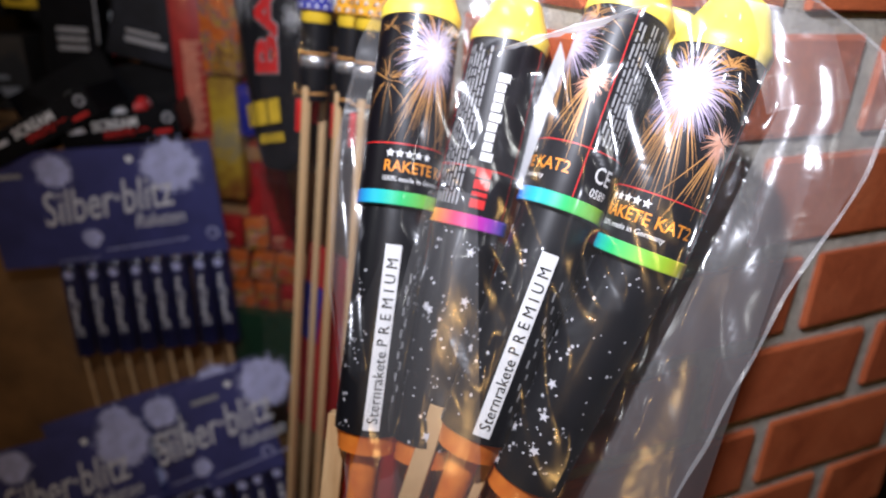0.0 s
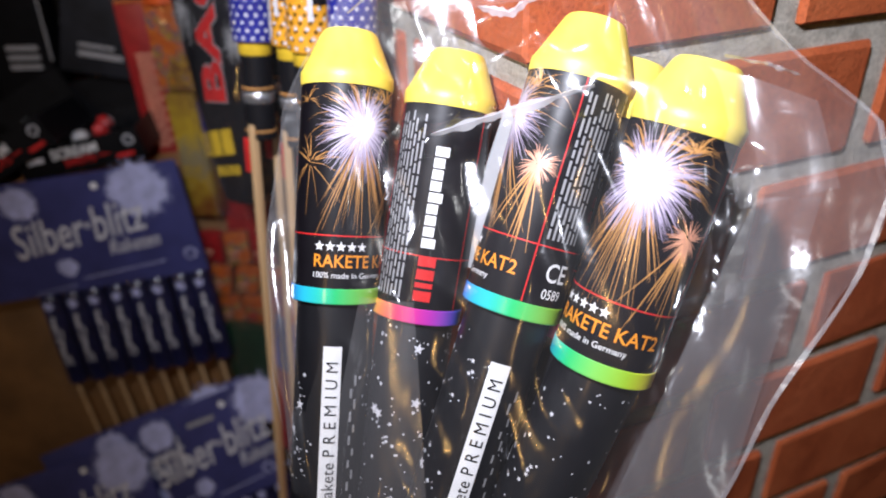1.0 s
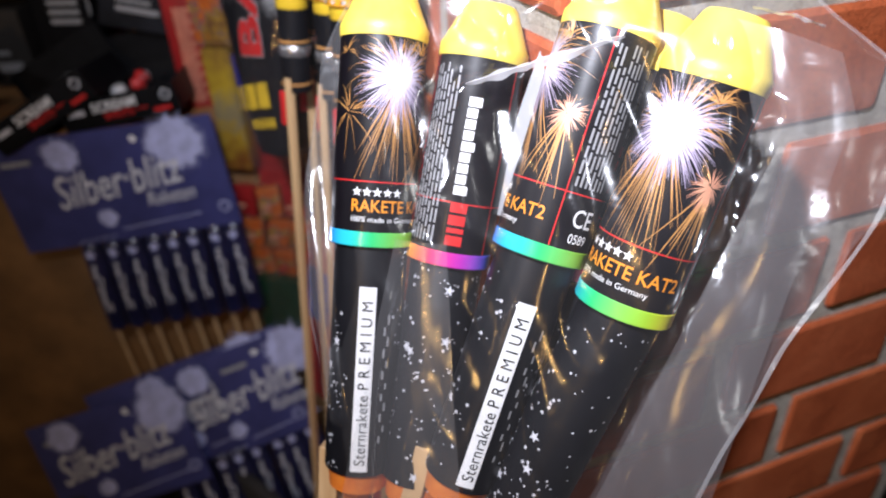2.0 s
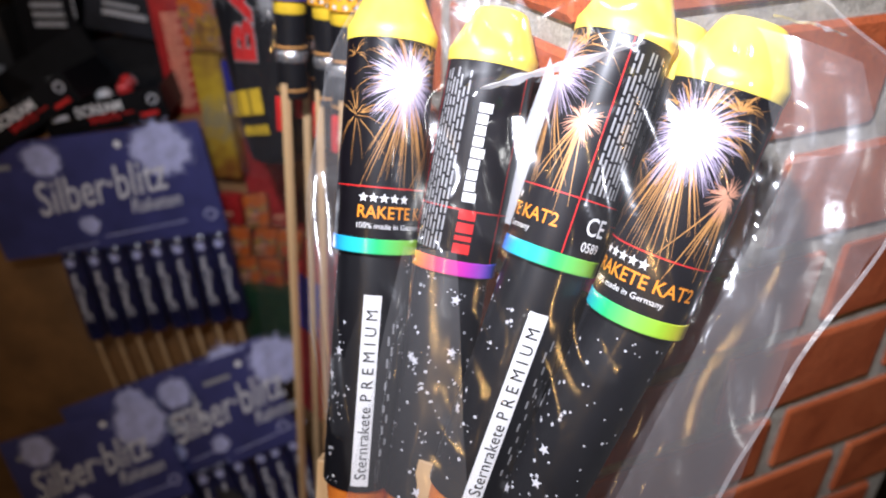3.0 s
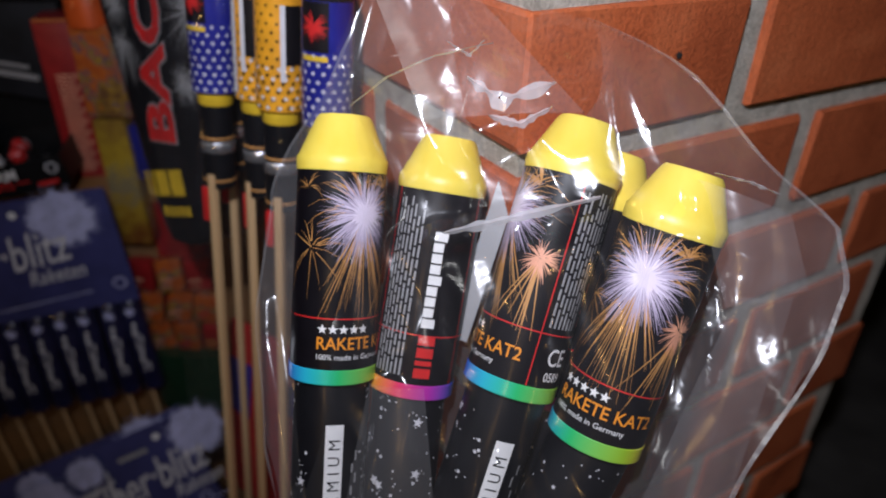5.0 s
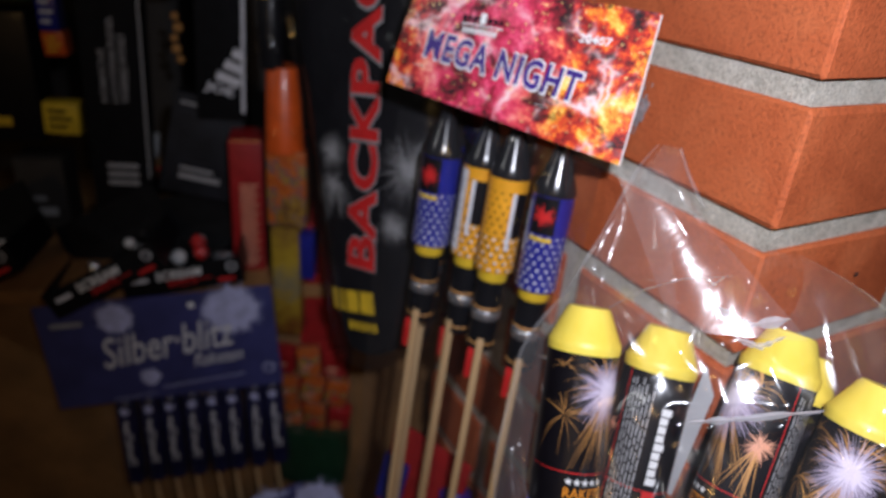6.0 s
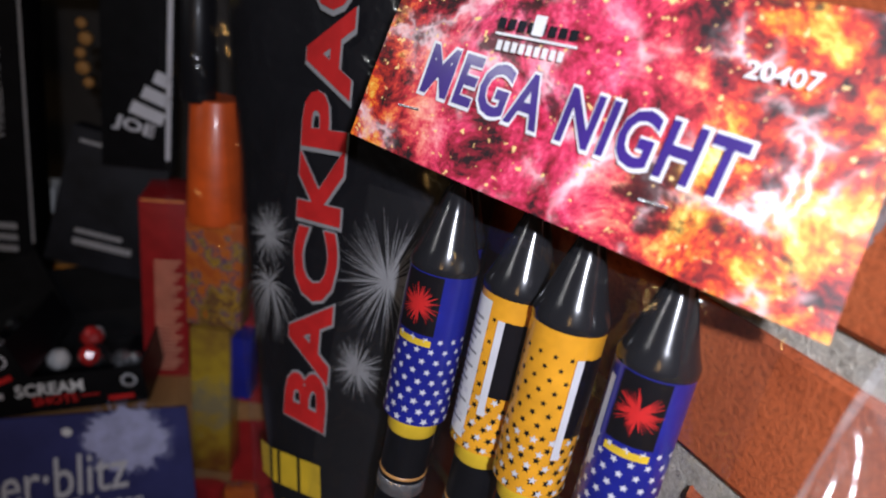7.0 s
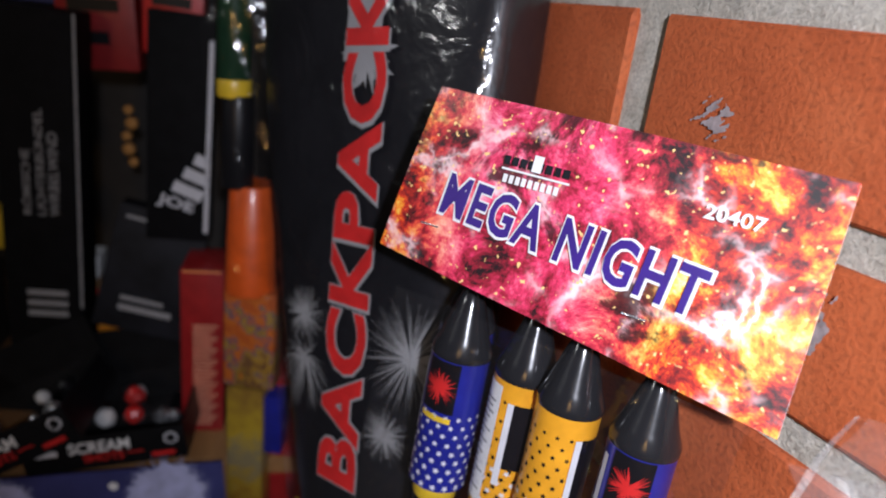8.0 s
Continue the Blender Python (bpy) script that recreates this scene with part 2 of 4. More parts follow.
def upright(top, bottom, front):
    """A pose at bottom whose z runs to top and whose -y looks to front."""
    z = (Vector(top) - Vector(bottom)).normalized()
    f = Vector(front) - Vector(bottom)
    y = -(f - z * f.dot(z)).normalized()
    return Matrix.Translation(bottom) @ Matrix((y.cross(z), y, z)).transposed().to_4x4()


def thing(name, label, category, m, group=""):
    ob = new(name)
    ob.empty_display_size = 0.02
    ob.matrix_world = m
    return tagged(ob, label, category, group)


def part(name, bm, material, parent=None, label="", m=None, smooth=True):
    me = bpy.data.meshes.new(name)
    bmesh.ops.recalc_face_normals(bm, faces=bm.faces) if len(bm.faces) < 20000 else None
    bm.to_mesh(me)
    bm.free()
    me.materials.append(material)
    if smooth:
        for p in me.polygons:
            p.use_smooth = True
        me.set_sharp_from_angle(angle=radians(35))
    ob = new(name, me)
    if parent:
        ob.parent = parent
    if m is not None:
        ob.matrix_basis = m
    if "film" in material.name or "clear_" in material.name:
        ob.visible_shadow = False
    if name in ("star_print", "gold_trail", "spark", "fine_print", "print_mark", "star_row"):
        tagged(ob, kind="stuff")
    return tagged(ob, label)


def add_box(bm, lo, hi, m=None):
    vs = [bm.verts.new((x, y, z)) for z in (lo[2], hi[2]) for y in (lo[1], hi[1]) for x in (lo[0], hi[0])]
    if m is not None:
        for v in vs:
            v.co = m @ v.co
    for f in ((0, 2, 3, 1), (4, 5, 7, 6), (0, 1, 5, 4), (2, 6, 7, 3), (1, 3, 7, 5), (0, 4, 6, 2)):
        bm.faces.new([vs[i] for i in f])
    return vs


def box_bm(lo, hi, bevel=0.0015, m=None):
    bm = bmesh.new()
    add_box(bm, lo, hi, m)
    if bevel:
        bmesh.ops.bevel(bm, geom=list(bm.edges), offset=bevel, segments=2, affect="EDGES", profile=0.6)
    return bm


def lathe(profile, segments=32, cap=True):
    """A turned body: rows of (radius, z) from bottom to top."""
    bm = bmesh.new()
    rings = []
    for r, z in profile:
        rings.append([bm.verts.new((r * math.sin(2 * math.pi * i / segments), -r * math.cos(2 * math.pi * i / segments), z)) for i in range(segments)])
    for a, b in zip(rings, rings[1:]):
        for i in range(segments):
            j = (i + 1) % segments
            bm.faces.new((a[i], a[j], b[j], b[i]))
    if cap:
        bm.faces.new(rings[0][::-1])
        bm.faces.new(rings[-1])
    return bm


def text_bm(words, width, height=None, shear=0.0, bold=0.0, spacing=1.0):
    """Flat letters of a given overall width (and height), lower left at the origin."""
    cu = bpy.data.curves.new("words", "FONT")
    cu.body, cu.size, cu.shear, cu.offset, cu.resolution_u, cu.space_character = words, 1.0, shear, bold, 3, spacing
    ob = new("words", cu)
    bpy.context.view_layer.update()
    me = bpy.data.meshes.new_from_object(ob.evaluated_get(bpy.context.evaluated_depsgraph_get()))
    bm = bmesh.new()
    bm.from_mesh(me)
    bpy.data.objects.remove(ob)
    bpy.data.meshes.remove(me)
    xs, ys = [v.co.x for v in bm.verts], [v.co.y for v in bm.verts]
    sx = width / (max(xs) - min(xs))
    sy = height / (max(ys) - min(ys)) if height else sx
    for v in bm.verts:
        v.co = Vector(((v.co.x - min(xs)) * sx, (v.co.y - min(ys)) * sy, 0))
    return bm


def shift(bm, dx=0.0, dy=0.0, dz=0.0, spin=0.0):
    bmesh.ops.transform(bm, matrix=pose(dx, dy, dz, 0, 0, spin), verts=bm.verts)
    return bm


def bars_bm(rows):
    """Plain bars for writing: rows of (x, y, width, height)."""
    bm = bmesh.new()
    for x, y, w, h in rows:
        bm.faces.new([bm.verts.new((x + a * w, y + b * h, 0)) for a, b in ((0, 0), (1, 0), (1, 1), (0, 1))])
    return bm


def star_bm(spots):
    bm = bmesh.new()
    for x, y, r, a in spots:
        ring = [bm.verts.new((x + (r if i % 2 == 0 else r * 0.42) * math.sin(a + math.pi * i / 5), y + (r if i % 2 == 0 else r * 0.42) * math.cos(a + math.pi * i / 5), 0)) for i in range(10)]
        bm.faces.new(ring)
    return bm


def burst_bm(rng, x, y, r0, r1, count, width, droop=0.0, arc=(0.0, 360.0)):
    """A firework's sparks: thin tapered strokes from near the middle outwards, some drooping."""
    bm = bmesh.new()
    for _ in range(count):
        a = radians(rng.uniform(*arc))
        near, far = r0 * rng.uniform(0.0, 1.0), r1 * rng.uniform(0.55, 1.0)
        w = width * rng.uniform(0.5, 1.2)
        sag = droop * rng.uniform(0.3, 1.0)
        left, right = [], []
        for k in range(4):
            f = k / 3
            d = near + (far - near) * f
            px, py = x + d * math.sin(a), y + d * math.cos(a) - sag * f * f
            t = w * (1 - 0.85 * f)
            left.append(bm.verts.new((px - t * math.cos(a), py + t * math.sin(a), 0)))
            right.append(bm.verts.new((px + t * math.cos(a), py - t * math.sin(a), 0)))
        for k in range(3):
            bm.faces.new((left[k], right[k], right[k + 1], left[k + 1]))
    return bm


def puff_bm(rng, x, y, r, rough=0.15, count=48):
    bm = bmesh.new()
    ring = []
    for i in range(count):
        a = 2 * math.pi * i / count
        d = r * (1 + rng.uniform(-rough, rough))
        ring.append(bm.verts.new((x + d * math.sin(a), y + d * math.cos(a), 0)))
    c = bm.verts.new((x, y, 0))
    for i in range(count):
        bm.faces.new((c, ring[i], ring[(i + 1) % count]))
    return bm


def lift(bm, z):
    for v in bm.verts:
        v.co.z += z
    return bm


def rolled(bm, radius, turn=0.0):
    """Wraps flat print round an upright tube of that radius; turn in degrees."""
    for v in bm.verts:
        a = v.co.x / radius + radians(turn)
        r = radius + v.co.z
        v.co = Vector((r * math.sin(a), -r * math.cos(a), v.co.y))
    return bm


def sliced(bm, step):
    """Cuts flat print into upright strips, so that it can follow a tube."""
    xs = [v.co.x for v in bm.verts]
    x = min(xs) + step
    while x < max(xs):
        bmesh.ops.bisect_plane(bm, geom=list(bm.verts) + list(bm.edges) + list(bm.faces), plane_co=(x, 0, 0), plane_no=(1, 0, 0))
        x += step
    return bm


def stick_bm(top, bottom, r=0.003):
    bm = bmesh.new()
    m = upright(top, bottom, (0.3, -0.3, 1.0))
    add_box(bm, (-r, -r, 0), (r, r, (Vector(top) - Vector(bottom)).length), m)
    bmesh.ops.bevel(bm, geom=list(bm.edges), offset=0.0006, segments=1, affect="EDGES")
    return bm


def sheet_bm(outline, bulge, rng, nu=64, nv=84, seed=0.0, ridge=0.004, folds=()):
    """A film sheet filling an outline of (height, left, right): it bulges and creases. folds: rows of (x0, y0, x1, y1, rise, width)."""
    bm = bmesh.new()
    ys = [o[0] for o in outline]
    grid = []
    for j in range(nv + 1):
        y = ys[0] + (ys[-1] - ys[0]) * j / nv
        left = float(np.interp(y, ys, [o[1] for o in outline]))
        right = float(np.interp(y, ys, [o[2] for o in outline]))
        row = []
        for i in range(nu + 1):
            f = i / nu
            x = left + (right - left) * f
            dome = max(0.0, 1 - abs(2 * f - 1) ** 2.6)
            end = max(0.0, min(1.0, (ys[-1] - y) / (0.25 * (ys[-1] - ys[0])))) ** 0.45
            z = bulge * dome * end
            p = Vector((x * 17 + seed, y * 9, seed * 3))
            z += ridge * dome * (abs(noise.noise(p)) * 2.0 - 0.6)
            z += ridge * 0.5 * (1 - abs(noise.noise(Vector((x * 45 + y * 25, y * 14 - x * 20, seed)))) * 2.2)
            for x0, y0, x1, y1, rise, width in folds:
                d = Vector((x1 - x0, y1 - y0))
                q = Vector((x - x0, y - y0))
                s = max(0.0, min(1.0, q.dot(d) / d.length_squared))
                gap = (q - d * s).length
                z += rise * (0.5 + 0.5 * math.cos(math.pi * min(1.0, gap / width)))
            wave = 0.0035 * noise.noise(Vector((y * 30, seed + (0 if f < 0.5 else 9), 0))) * (abs(2 * f - 1) ** 4)
            row.append(bm.verts.new((x + wave, y, z)))
        grid.append(row)
    for j in range(nv):
        for i in range(nu):
            bm.faces.new((grid[j][i], grid[j][i + 1], grid[j + 1][i + 1], grid[j + 1][i]))
    return bm


# ---- room ----
def slab(name, lo, hi, material, label=""):
    return tagged(part(name, box_bm(lo, hi, 0.0), material, None, smooth=False), label, name.split("_")[0], "", "structure")


slab("floor", (-3.0, -3.0, -0.1), (3.0, 3.0, 0.0), FLOOR, "dull grey stone floor of the dim shop")
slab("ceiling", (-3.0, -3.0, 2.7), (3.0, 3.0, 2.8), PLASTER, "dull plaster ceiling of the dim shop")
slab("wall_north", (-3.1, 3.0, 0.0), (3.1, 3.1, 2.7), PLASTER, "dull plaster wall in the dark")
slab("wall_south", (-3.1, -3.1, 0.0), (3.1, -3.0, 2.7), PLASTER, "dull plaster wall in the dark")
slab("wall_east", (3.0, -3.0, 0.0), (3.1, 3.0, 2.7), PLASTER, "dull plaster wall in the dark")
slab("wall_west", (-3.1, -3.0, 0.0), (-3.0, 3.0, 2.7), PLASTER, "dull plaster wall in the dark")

# ---- display shelf ----
SHELF_N = (0.96, -0.28, 0.0)
shelf = thing("display_shelf", "brown wooden display shelf stacked with firework boxes", "shelf", seated((-0.548, -0.25, 0.712), SHELF_N))
part("board", box_bm((-0.75, -0.018, -0.42), (0.4, 0.0, -0.004)), BOARD, shelf, "worn brown wooden board")
part("fascia", box_bm((-0.75, -0.711, -0.03), (0.4, -0.02, -0.012)), KRAFT, shelf, "plain brown front panel")
part("back_panel", box_bm((-0.75, -0.711, -0.44), (0.4, 0.9, -0.422)), DARK, shelf, "dark back panel")
part("side_panel", box_bm((0.402, -0.711, -0.44), (0.42, 0.9, -0.012)), DARK, shelf)
part("side_panel", box_bm((-0.77, -0.711, -0.44), (-0.752, 0.9, -0.012)), DARK, shelf)

# ---- rockets in the clear bag ----
R_LABEL, R_BODY, L_LABEL = 0.0225, 0.0196, 0.109
BAG_N, BAG_O = (0.607, -0.669, 0.43), (0.015, -0.029, 0.854)


def big_rocket(neck, tail, foot, burst_turn, strip_turn, ring_turn, seed, panel=False):
    """One big rocket: cap, printed sleeve, starry motor tube, orange plug and stick."""
    rng = random.Random(seed)
    m = upright(neck, tail, (0.29, -0.22, 0.95))
    rocket = thing("rocket", "black star-printed rocket with a yellow plastic cap", "rocket", m, "big rockets in the bag")
    part("cap", lathe([(0.0195, L_LABEL - 0.004), (0.0228, L_LABEL - 0.003), (0.0232, L_LABEL), (0.0232, L_LABEL + 0.0035), (0.0222, L_LABEL + 0.005), (0.0142, L_LABEL + 0.0235), (0.0128, L_LABEL + 0.0252), (0.0, L_LABEL + 0.0258)], 48, False), CAP, rocket, "yellow plastic cap")
    sleeve = part("sleeve", lathe([(R_LABEL - 0.001, 0.0), (R_LABEL, 0.0003), (R_LABEL, L_LABEL - 0.0003), (R_LABEL - 0.001, L_LABEL)], 64), NIGHT, rocket, "black printed sleeve")
    ring = part("ring", lathe([(R_LABEL + 0.0001, 0.0006), (R_LABEL + 0.0004, 0.001), (R_LABEL + 0.0004, 0.0078), (R_LABEL + 0.0001, 0.0082)], 64, False), RAINBOW, rocket, "rainbow foil ring")
    ring.matrix_basis = pose(0, 0, 0, 0, 0, ring_turn)

    def ink(name, bm, material, z=0.0003, step=0.004, label=""):
        for v in bm.verts:
            v.co.y = min(v.co.y, L_LABEL - 0.003)
        part(name, rolled(sliced(lift(bm, z), step), R_LABEL, burst_turn), material, sleeve, label)

    red = [(-0.038, 0.0335, 0.139, 0.0006), (0.0335, 0.0085, 0.0006, 0.098), (0.081, 0.0085, 0.0006, 0.098)]
    ink("frame_line", bars_bm(red), RED)
    ink("lettering", shift(text_bm("RAKETE KAT2", 0.049, 0.0062, bold=0.012), -0.021, 0.0185), ORANGE, label="orange lettering")
    ink("small_lettering", shift(text_bm("100% made in Germany", 0.037, 0.0036), -0.021, 0.0125), WHITE)
    ink("star_row", star_bm([(-0.0185 + 0.0052 * i, 0.0285, 0.0026, 0) for i in range(5)]), WHITE)
    if not panel:
        ink("lettering", shift(text_bm("CE", 0.011, 0.0085, bold=0.01), 0.041, 0.019), WHITE)
    if not panel:
        ink("lettering", shift(text_bm("0589", 0.0105, 0.0045, bold=0.01), 0.0415, 0.0115), WHITE)
    fine = []
    for k in range(7):
        x, y = 0.0365 + k * 0.0024, 0.012 if panel else 0.037
        while y < 0.1 - 0.004 * (k % 3):
            w = rng.uniform(0.003, 0.009)
            fine.append((x, y, 0.0011, min(w, 0.102 - y)))
            y += w + 0.0012
    ink("fine_print", bars_bm(fine), GREY)
    y0 = 0.002 if panel else 0.028
    ink("brand_block", bars_bm([(0.0585, y0 + 0.01, 0.0085, 0.005), (0.0585, y0 + 0.0165, 0.0085, 0.0025), (0.0585, y0 + 0.0205, 0.0085, 0.005), (0.0585, y0 + 0.027, 0.0085, 0.005)]), RED)
    ink("brand_block", bars_bm([q for k in range(9) for q in ((0.0585, y0 + 0.036 + 0.0055 * k, 0.0066 if k % 4 == 0 else 0.0052, 0.0046),)]), WHITE)
    # fireworks picture
    ink("gold_trail", burst_bm(rng, 0.0, 0.084, 0.008, 0.056, 44, 0.00034, 0.002, (150, 212)), GOLD, 0.00025)
    ink("gold_trail", burst_bm(rng, 0.0, 0.088, 0.014, 0.033, 52, 0.0003, 0.013, (-105, 105)), GOLD, 0.0003)
    ink("spark", burst_bm(rng, 0.0, 0.085, 0.006, 0.0245, 300, 0.00034, 0.004), VIOLET, 0.00042)
    ink("spark", burst_bm(rng, 0.0, 0.085, 0.003, 0.0145, 110, 0.00042, 0.001), LILAC, 0.0005)
    ink("spark", puff_bm(rng, 0.0, 0.0855, 0.0052, 0.45, 60), LILAC, 0.0006)
    ink("spark", burst_bm(rng, 0.024, 0.066, 0.003, 0.011, 60, 0.00045, 0.002), PEACH, 0.0004)
    ink("gold_trail", burst_bm(rng, 0.024, 0.066, 0.006, 0.042, 11, 0.0006, 0.004, (168, 215)), GOLD, 0.0003)
    ink("gold_trail", burst_bm(rng, 0.014, 0.098, 0.004, 0.024, 16, 0.0004, 0.016, (-80, 80)), GOLD, 0.0003)
    ink("gold_trail", burst_bm(rng, -0.026, 0.068, 0.004, 0.026, 16, 0.00028, 0.012, (-70, 250)), GOLD, 0.0003)
    ink("gold_trail", burst_bm(rng, -0.03, 0.097, 0.004, 0.018, 10, 0.00022, 0.014, (-90, 90)), GOLD, 0.0003)
    length = (Vector(tail) - Vector(foot)).length
    tube_m = m.inverted() @ upright(tail, foot, (0.29, -0.22, 0.95))
    tube = part("motor_tube", lathe([(R_BODY - 0.001, 0.0), (R_BODY, 0.0006), (R_BODY, length), (R_BODY - 0.001, length + 0.004)], 48), BLACK, rocket, "black tube printed with white stars", tube_m)

    def tube_ink(name, bm, material, turn, z=0.0003, label=""):
        part(name, rolled(sliced(lift(bm, z), 0.004), R_BODY, turn), material, tube, label)

    tube_ink("strip", bars_bm([(-0.0045, 0.004, 0.009, length - 0.024)]), WHITE, strip_turn, label="white title strip")
    words = shift(text_bm("Sternrakete P R E M I U M", (length - 0.03) * 0.94, 0.0058, spacing=1.05), 0, 0, 0, 90)
    tube_ink("lettering", shift(words, 0.003, 0.008), BLACK, strip_turn, 0.0006)
    tube_ink("fine_print", bars_bm([(0.0095 + 0.0022 * (k % 2), 0.02 + 0.006 * k, 0.0012, rng.uniform(0.003, 0.0055)) for k in range(12)]), GREY, strip_turn)
    stars = []
    for _ in range(130):
        x = rng.uniform(0.012, 2 * math.pi * R_BODY - 0.012)
        y = rng.uniform(0.003, length - 0.004)
        group = rng.choice((1, 1, 2, 3))
        for _ in range(group):
            stars.append((x + rng.gauss(0, 0.0022), y + rng.gauss(0, 0.0028), rng.choice((0.0005, 0.0006, 0.0009, 0.0013, 0.003 if rng.random() < 0.22 else 0.0007)), rng.uniform(0, 6)))
    stars = [s for s in stars if 0.008 < s[0] < 2 * math.pi * R_BODY - 0.008]
    tube_ink("star_print", star_bm(stars), SILVER, strip_turn)
    part("plug", lathe([(0.012, -0.012), (0.0165, -0.011), (0.0175, -0.002), (0.0185, 0.0005)], 32), PLUG, rocket, "orange plastic plug", tube_m)
    part("fuse", lathe([(0.006, -0.06), (0.0075, -0.055), (0.0085, -0.012)], 20), PLUG, rocket, "orange fuse cover", tube_m)
    return rocket


ROCKETS = [
    ((-0.0545, -0.0698, 0.9032), (-0.0163, -0.0965, 0.8057), (0.025, -0.126, 0.69), 31, 6, -173, 1),
    ((-0.0294, -0.0247, 0.8936), (0.0013, -0.0602, 0.7954), (0.044, -0.098, 0.687), -150, 130, -18, 2, True),
    ((0.0216, 0.0169, 0.9145), (0.0473, -0.0304, 0.8183), (0.069, -0.081, 0.709), -72, 16, -173, 3),
    ((0.0689, 0.0378, 0.9014), (0.0833, -0.0047, 0.8028), (0.09, -0.06, 0.69), -15, -120, -210, 4),
]
for row in ROCKETS:
    rocket = big_rocket(*row)
    foot, up = Vector(row[2]), (Vector(row[1]) - Vector(row[2])).normalized()
    side = up.cross(Vector((0.6, -0.8, 0))).normalized()
    b = foot - up * 0.6
    b.z = max(b.z, 0.125)
    stick = part("stick", stick_bm(foot + up * 0.004 + side * -0.022 * (1 if row[5] != -18 else -1), b, 0.0055), STICK, None, "square pine stick")
    stick.parent = rocket
    stick.matrix_basis = rocket.matrix_world.inverted()
back_rocket = big_rocket((0.02, 0.043, 0.893), (0.041, -0.003, 0.795), (0.055, -0.055, 0.684), 140, 60, -20, 9)

slip = part("paper_slip", box_bm((-0.006, -0.09, 0), (0.005, 0.0, 0.0006), 0.0), GREY, None, "", seated((-0.011, 0.006, 0.9), BAG_N, -9), False)
tagged(slip, "white paper slip between the rockets", "paper")
for v in slip.data.vertices:
    v.co.z += 0.003 * math.sin(v.co.y * 60)

# clear bag round the rockets: front and back sheet, gathered tail at the top
rng = random.Random(5)
bag = thing("plastic_bag", "crumpled clear plastic bag round the big rockets", "bag", seated(BAG_O, BAG_N))
OUTLINE = [(-0.33, -0.03, 0.055), (-0.217, -0.061, 0.092), (-0.154, -0.085, 0.112), (-0.106, -0.102, 0.124), (-0.06, -0.113, 0.136), (-0.026, -0.119, 0.148), (0.005, -0.12, 0.157), (0.035, -0.118, 0.161), (0.06, -0.11, 0.152), (0.08, -0.1, 0.122), (0.104, -0.091, 0.098), (0.12, -0.086, 0.078), (0.134, -0.083, 0.045), (0.142, -0.08, 0.01), (0.152, -0.077, -0.026), (0.172, -0.07, -0.04), (0.188, -0.062, -0.048)]
FOLDS = [(-0.016, 0.027, 0.042, 0.044, 0.011, 0.011), (-0.062, 0.1, 0.025, 0.121, 0.014, 0.016), (-0.019, 0.131, 0.035, 0.086, 0.014, 0.016), (-0.002, 0.077, 0.033, 0.099, 0.01, 0.014), (0.087, 0.045, 0.135, 0.045, 0.009, 0.012), (-0.028, -0.05, -0.024, -0.263, 0.012, 0.011), (0.027, -0.069, 0.016, -0.219, 0.006, 0.008), (0.117, 0.036, 0.085, -0.149, 0.012, 0.014), (0.09, 0.063, 0.113, -0.044, 0.006, 0.008), (-0.082, 0.18, -0.086, 0.101, 0.008, 0.012), (-0.052, 0.167, 0.003, 0.108, 0.01, 0.01), (-0.11, -0.023, -0.063, -0.147, 0.01, 0.01)]
part("front_sheet", sheet_bm(OUTLINE, 0.034, rng, 180, 250, 1.3, 0.006, FOLDS), FILM, bag, "clear creased film")
part("back_sheet", sheet_bm(OUTLINE, -0.035, rng, 80, 120, 4.1, 0.006), FILM_BACK, bag, "clear creased film")

def hem_bm(side):
    """A thin pale rib along one edge of the bag."""
    bm = bmesh.new()
    prev = None
    for k in range(81):
        y = OUTLINE[0][0] + (OUTLINE[-1][0] - OUTLINE[0][0]) * k / 80
        x = float(np.interp(y, [o[0] for o in OUTLINE], [o[side] for o in OUTLINE]))
        x += 0.0035 * noise.noise(Vector((y * 30, 1.3 + (0 if side == 1 else 9), 0)))
        w = 0.0009 + 0.0007 * noise.noise(Vector((y * 40, side, 2)))
        pair = [bm.verts.new((x - w, y, 0.002)), bm.verts.new((x + w, y, 0.0032))]
        if prev:
            bm.faces.new((prev[0], prev[1], pair[1], pair[0]))
        prev = pair
    return bm


part("left_hem", hem_bm(1), HEM, bag, "pale folded film edge")
part("right_hem", hem_bm(2), HEM, bag, "pale folded film edge")


def flap(corners, seed):
    """A loose fold of film lying over the bag's front, between four corners."""
    bm = bmesh.new()
    tl, tr, br, bl = [Vector(c) for c in corners]
    grid = []
    for j in range(31):
        row = []
        for i in range(13):
            u, w = i / 12, j / 30
            p = (tl * (1 - u) + tr * u) * (1 - w) + (bl * (1 - u) + br * u) * w
            row.append(bm.verts.new((p.x, p.y, p.z + 0.0035 * noise.noise(Vector((p.x * 40, p.y * 25, seed))) + 0.004 * math.sin(math.pi * u))))
        grid.append(row)
    for j in range(30):
        for i in range(12):
            bm.faces.new((grid[j][i], grid[j][i + 1], grid[j + 1][i + 1], grid[j + 1][i]))
    part("fold", bm, FILM_BACK, bag, "milky fold of film")


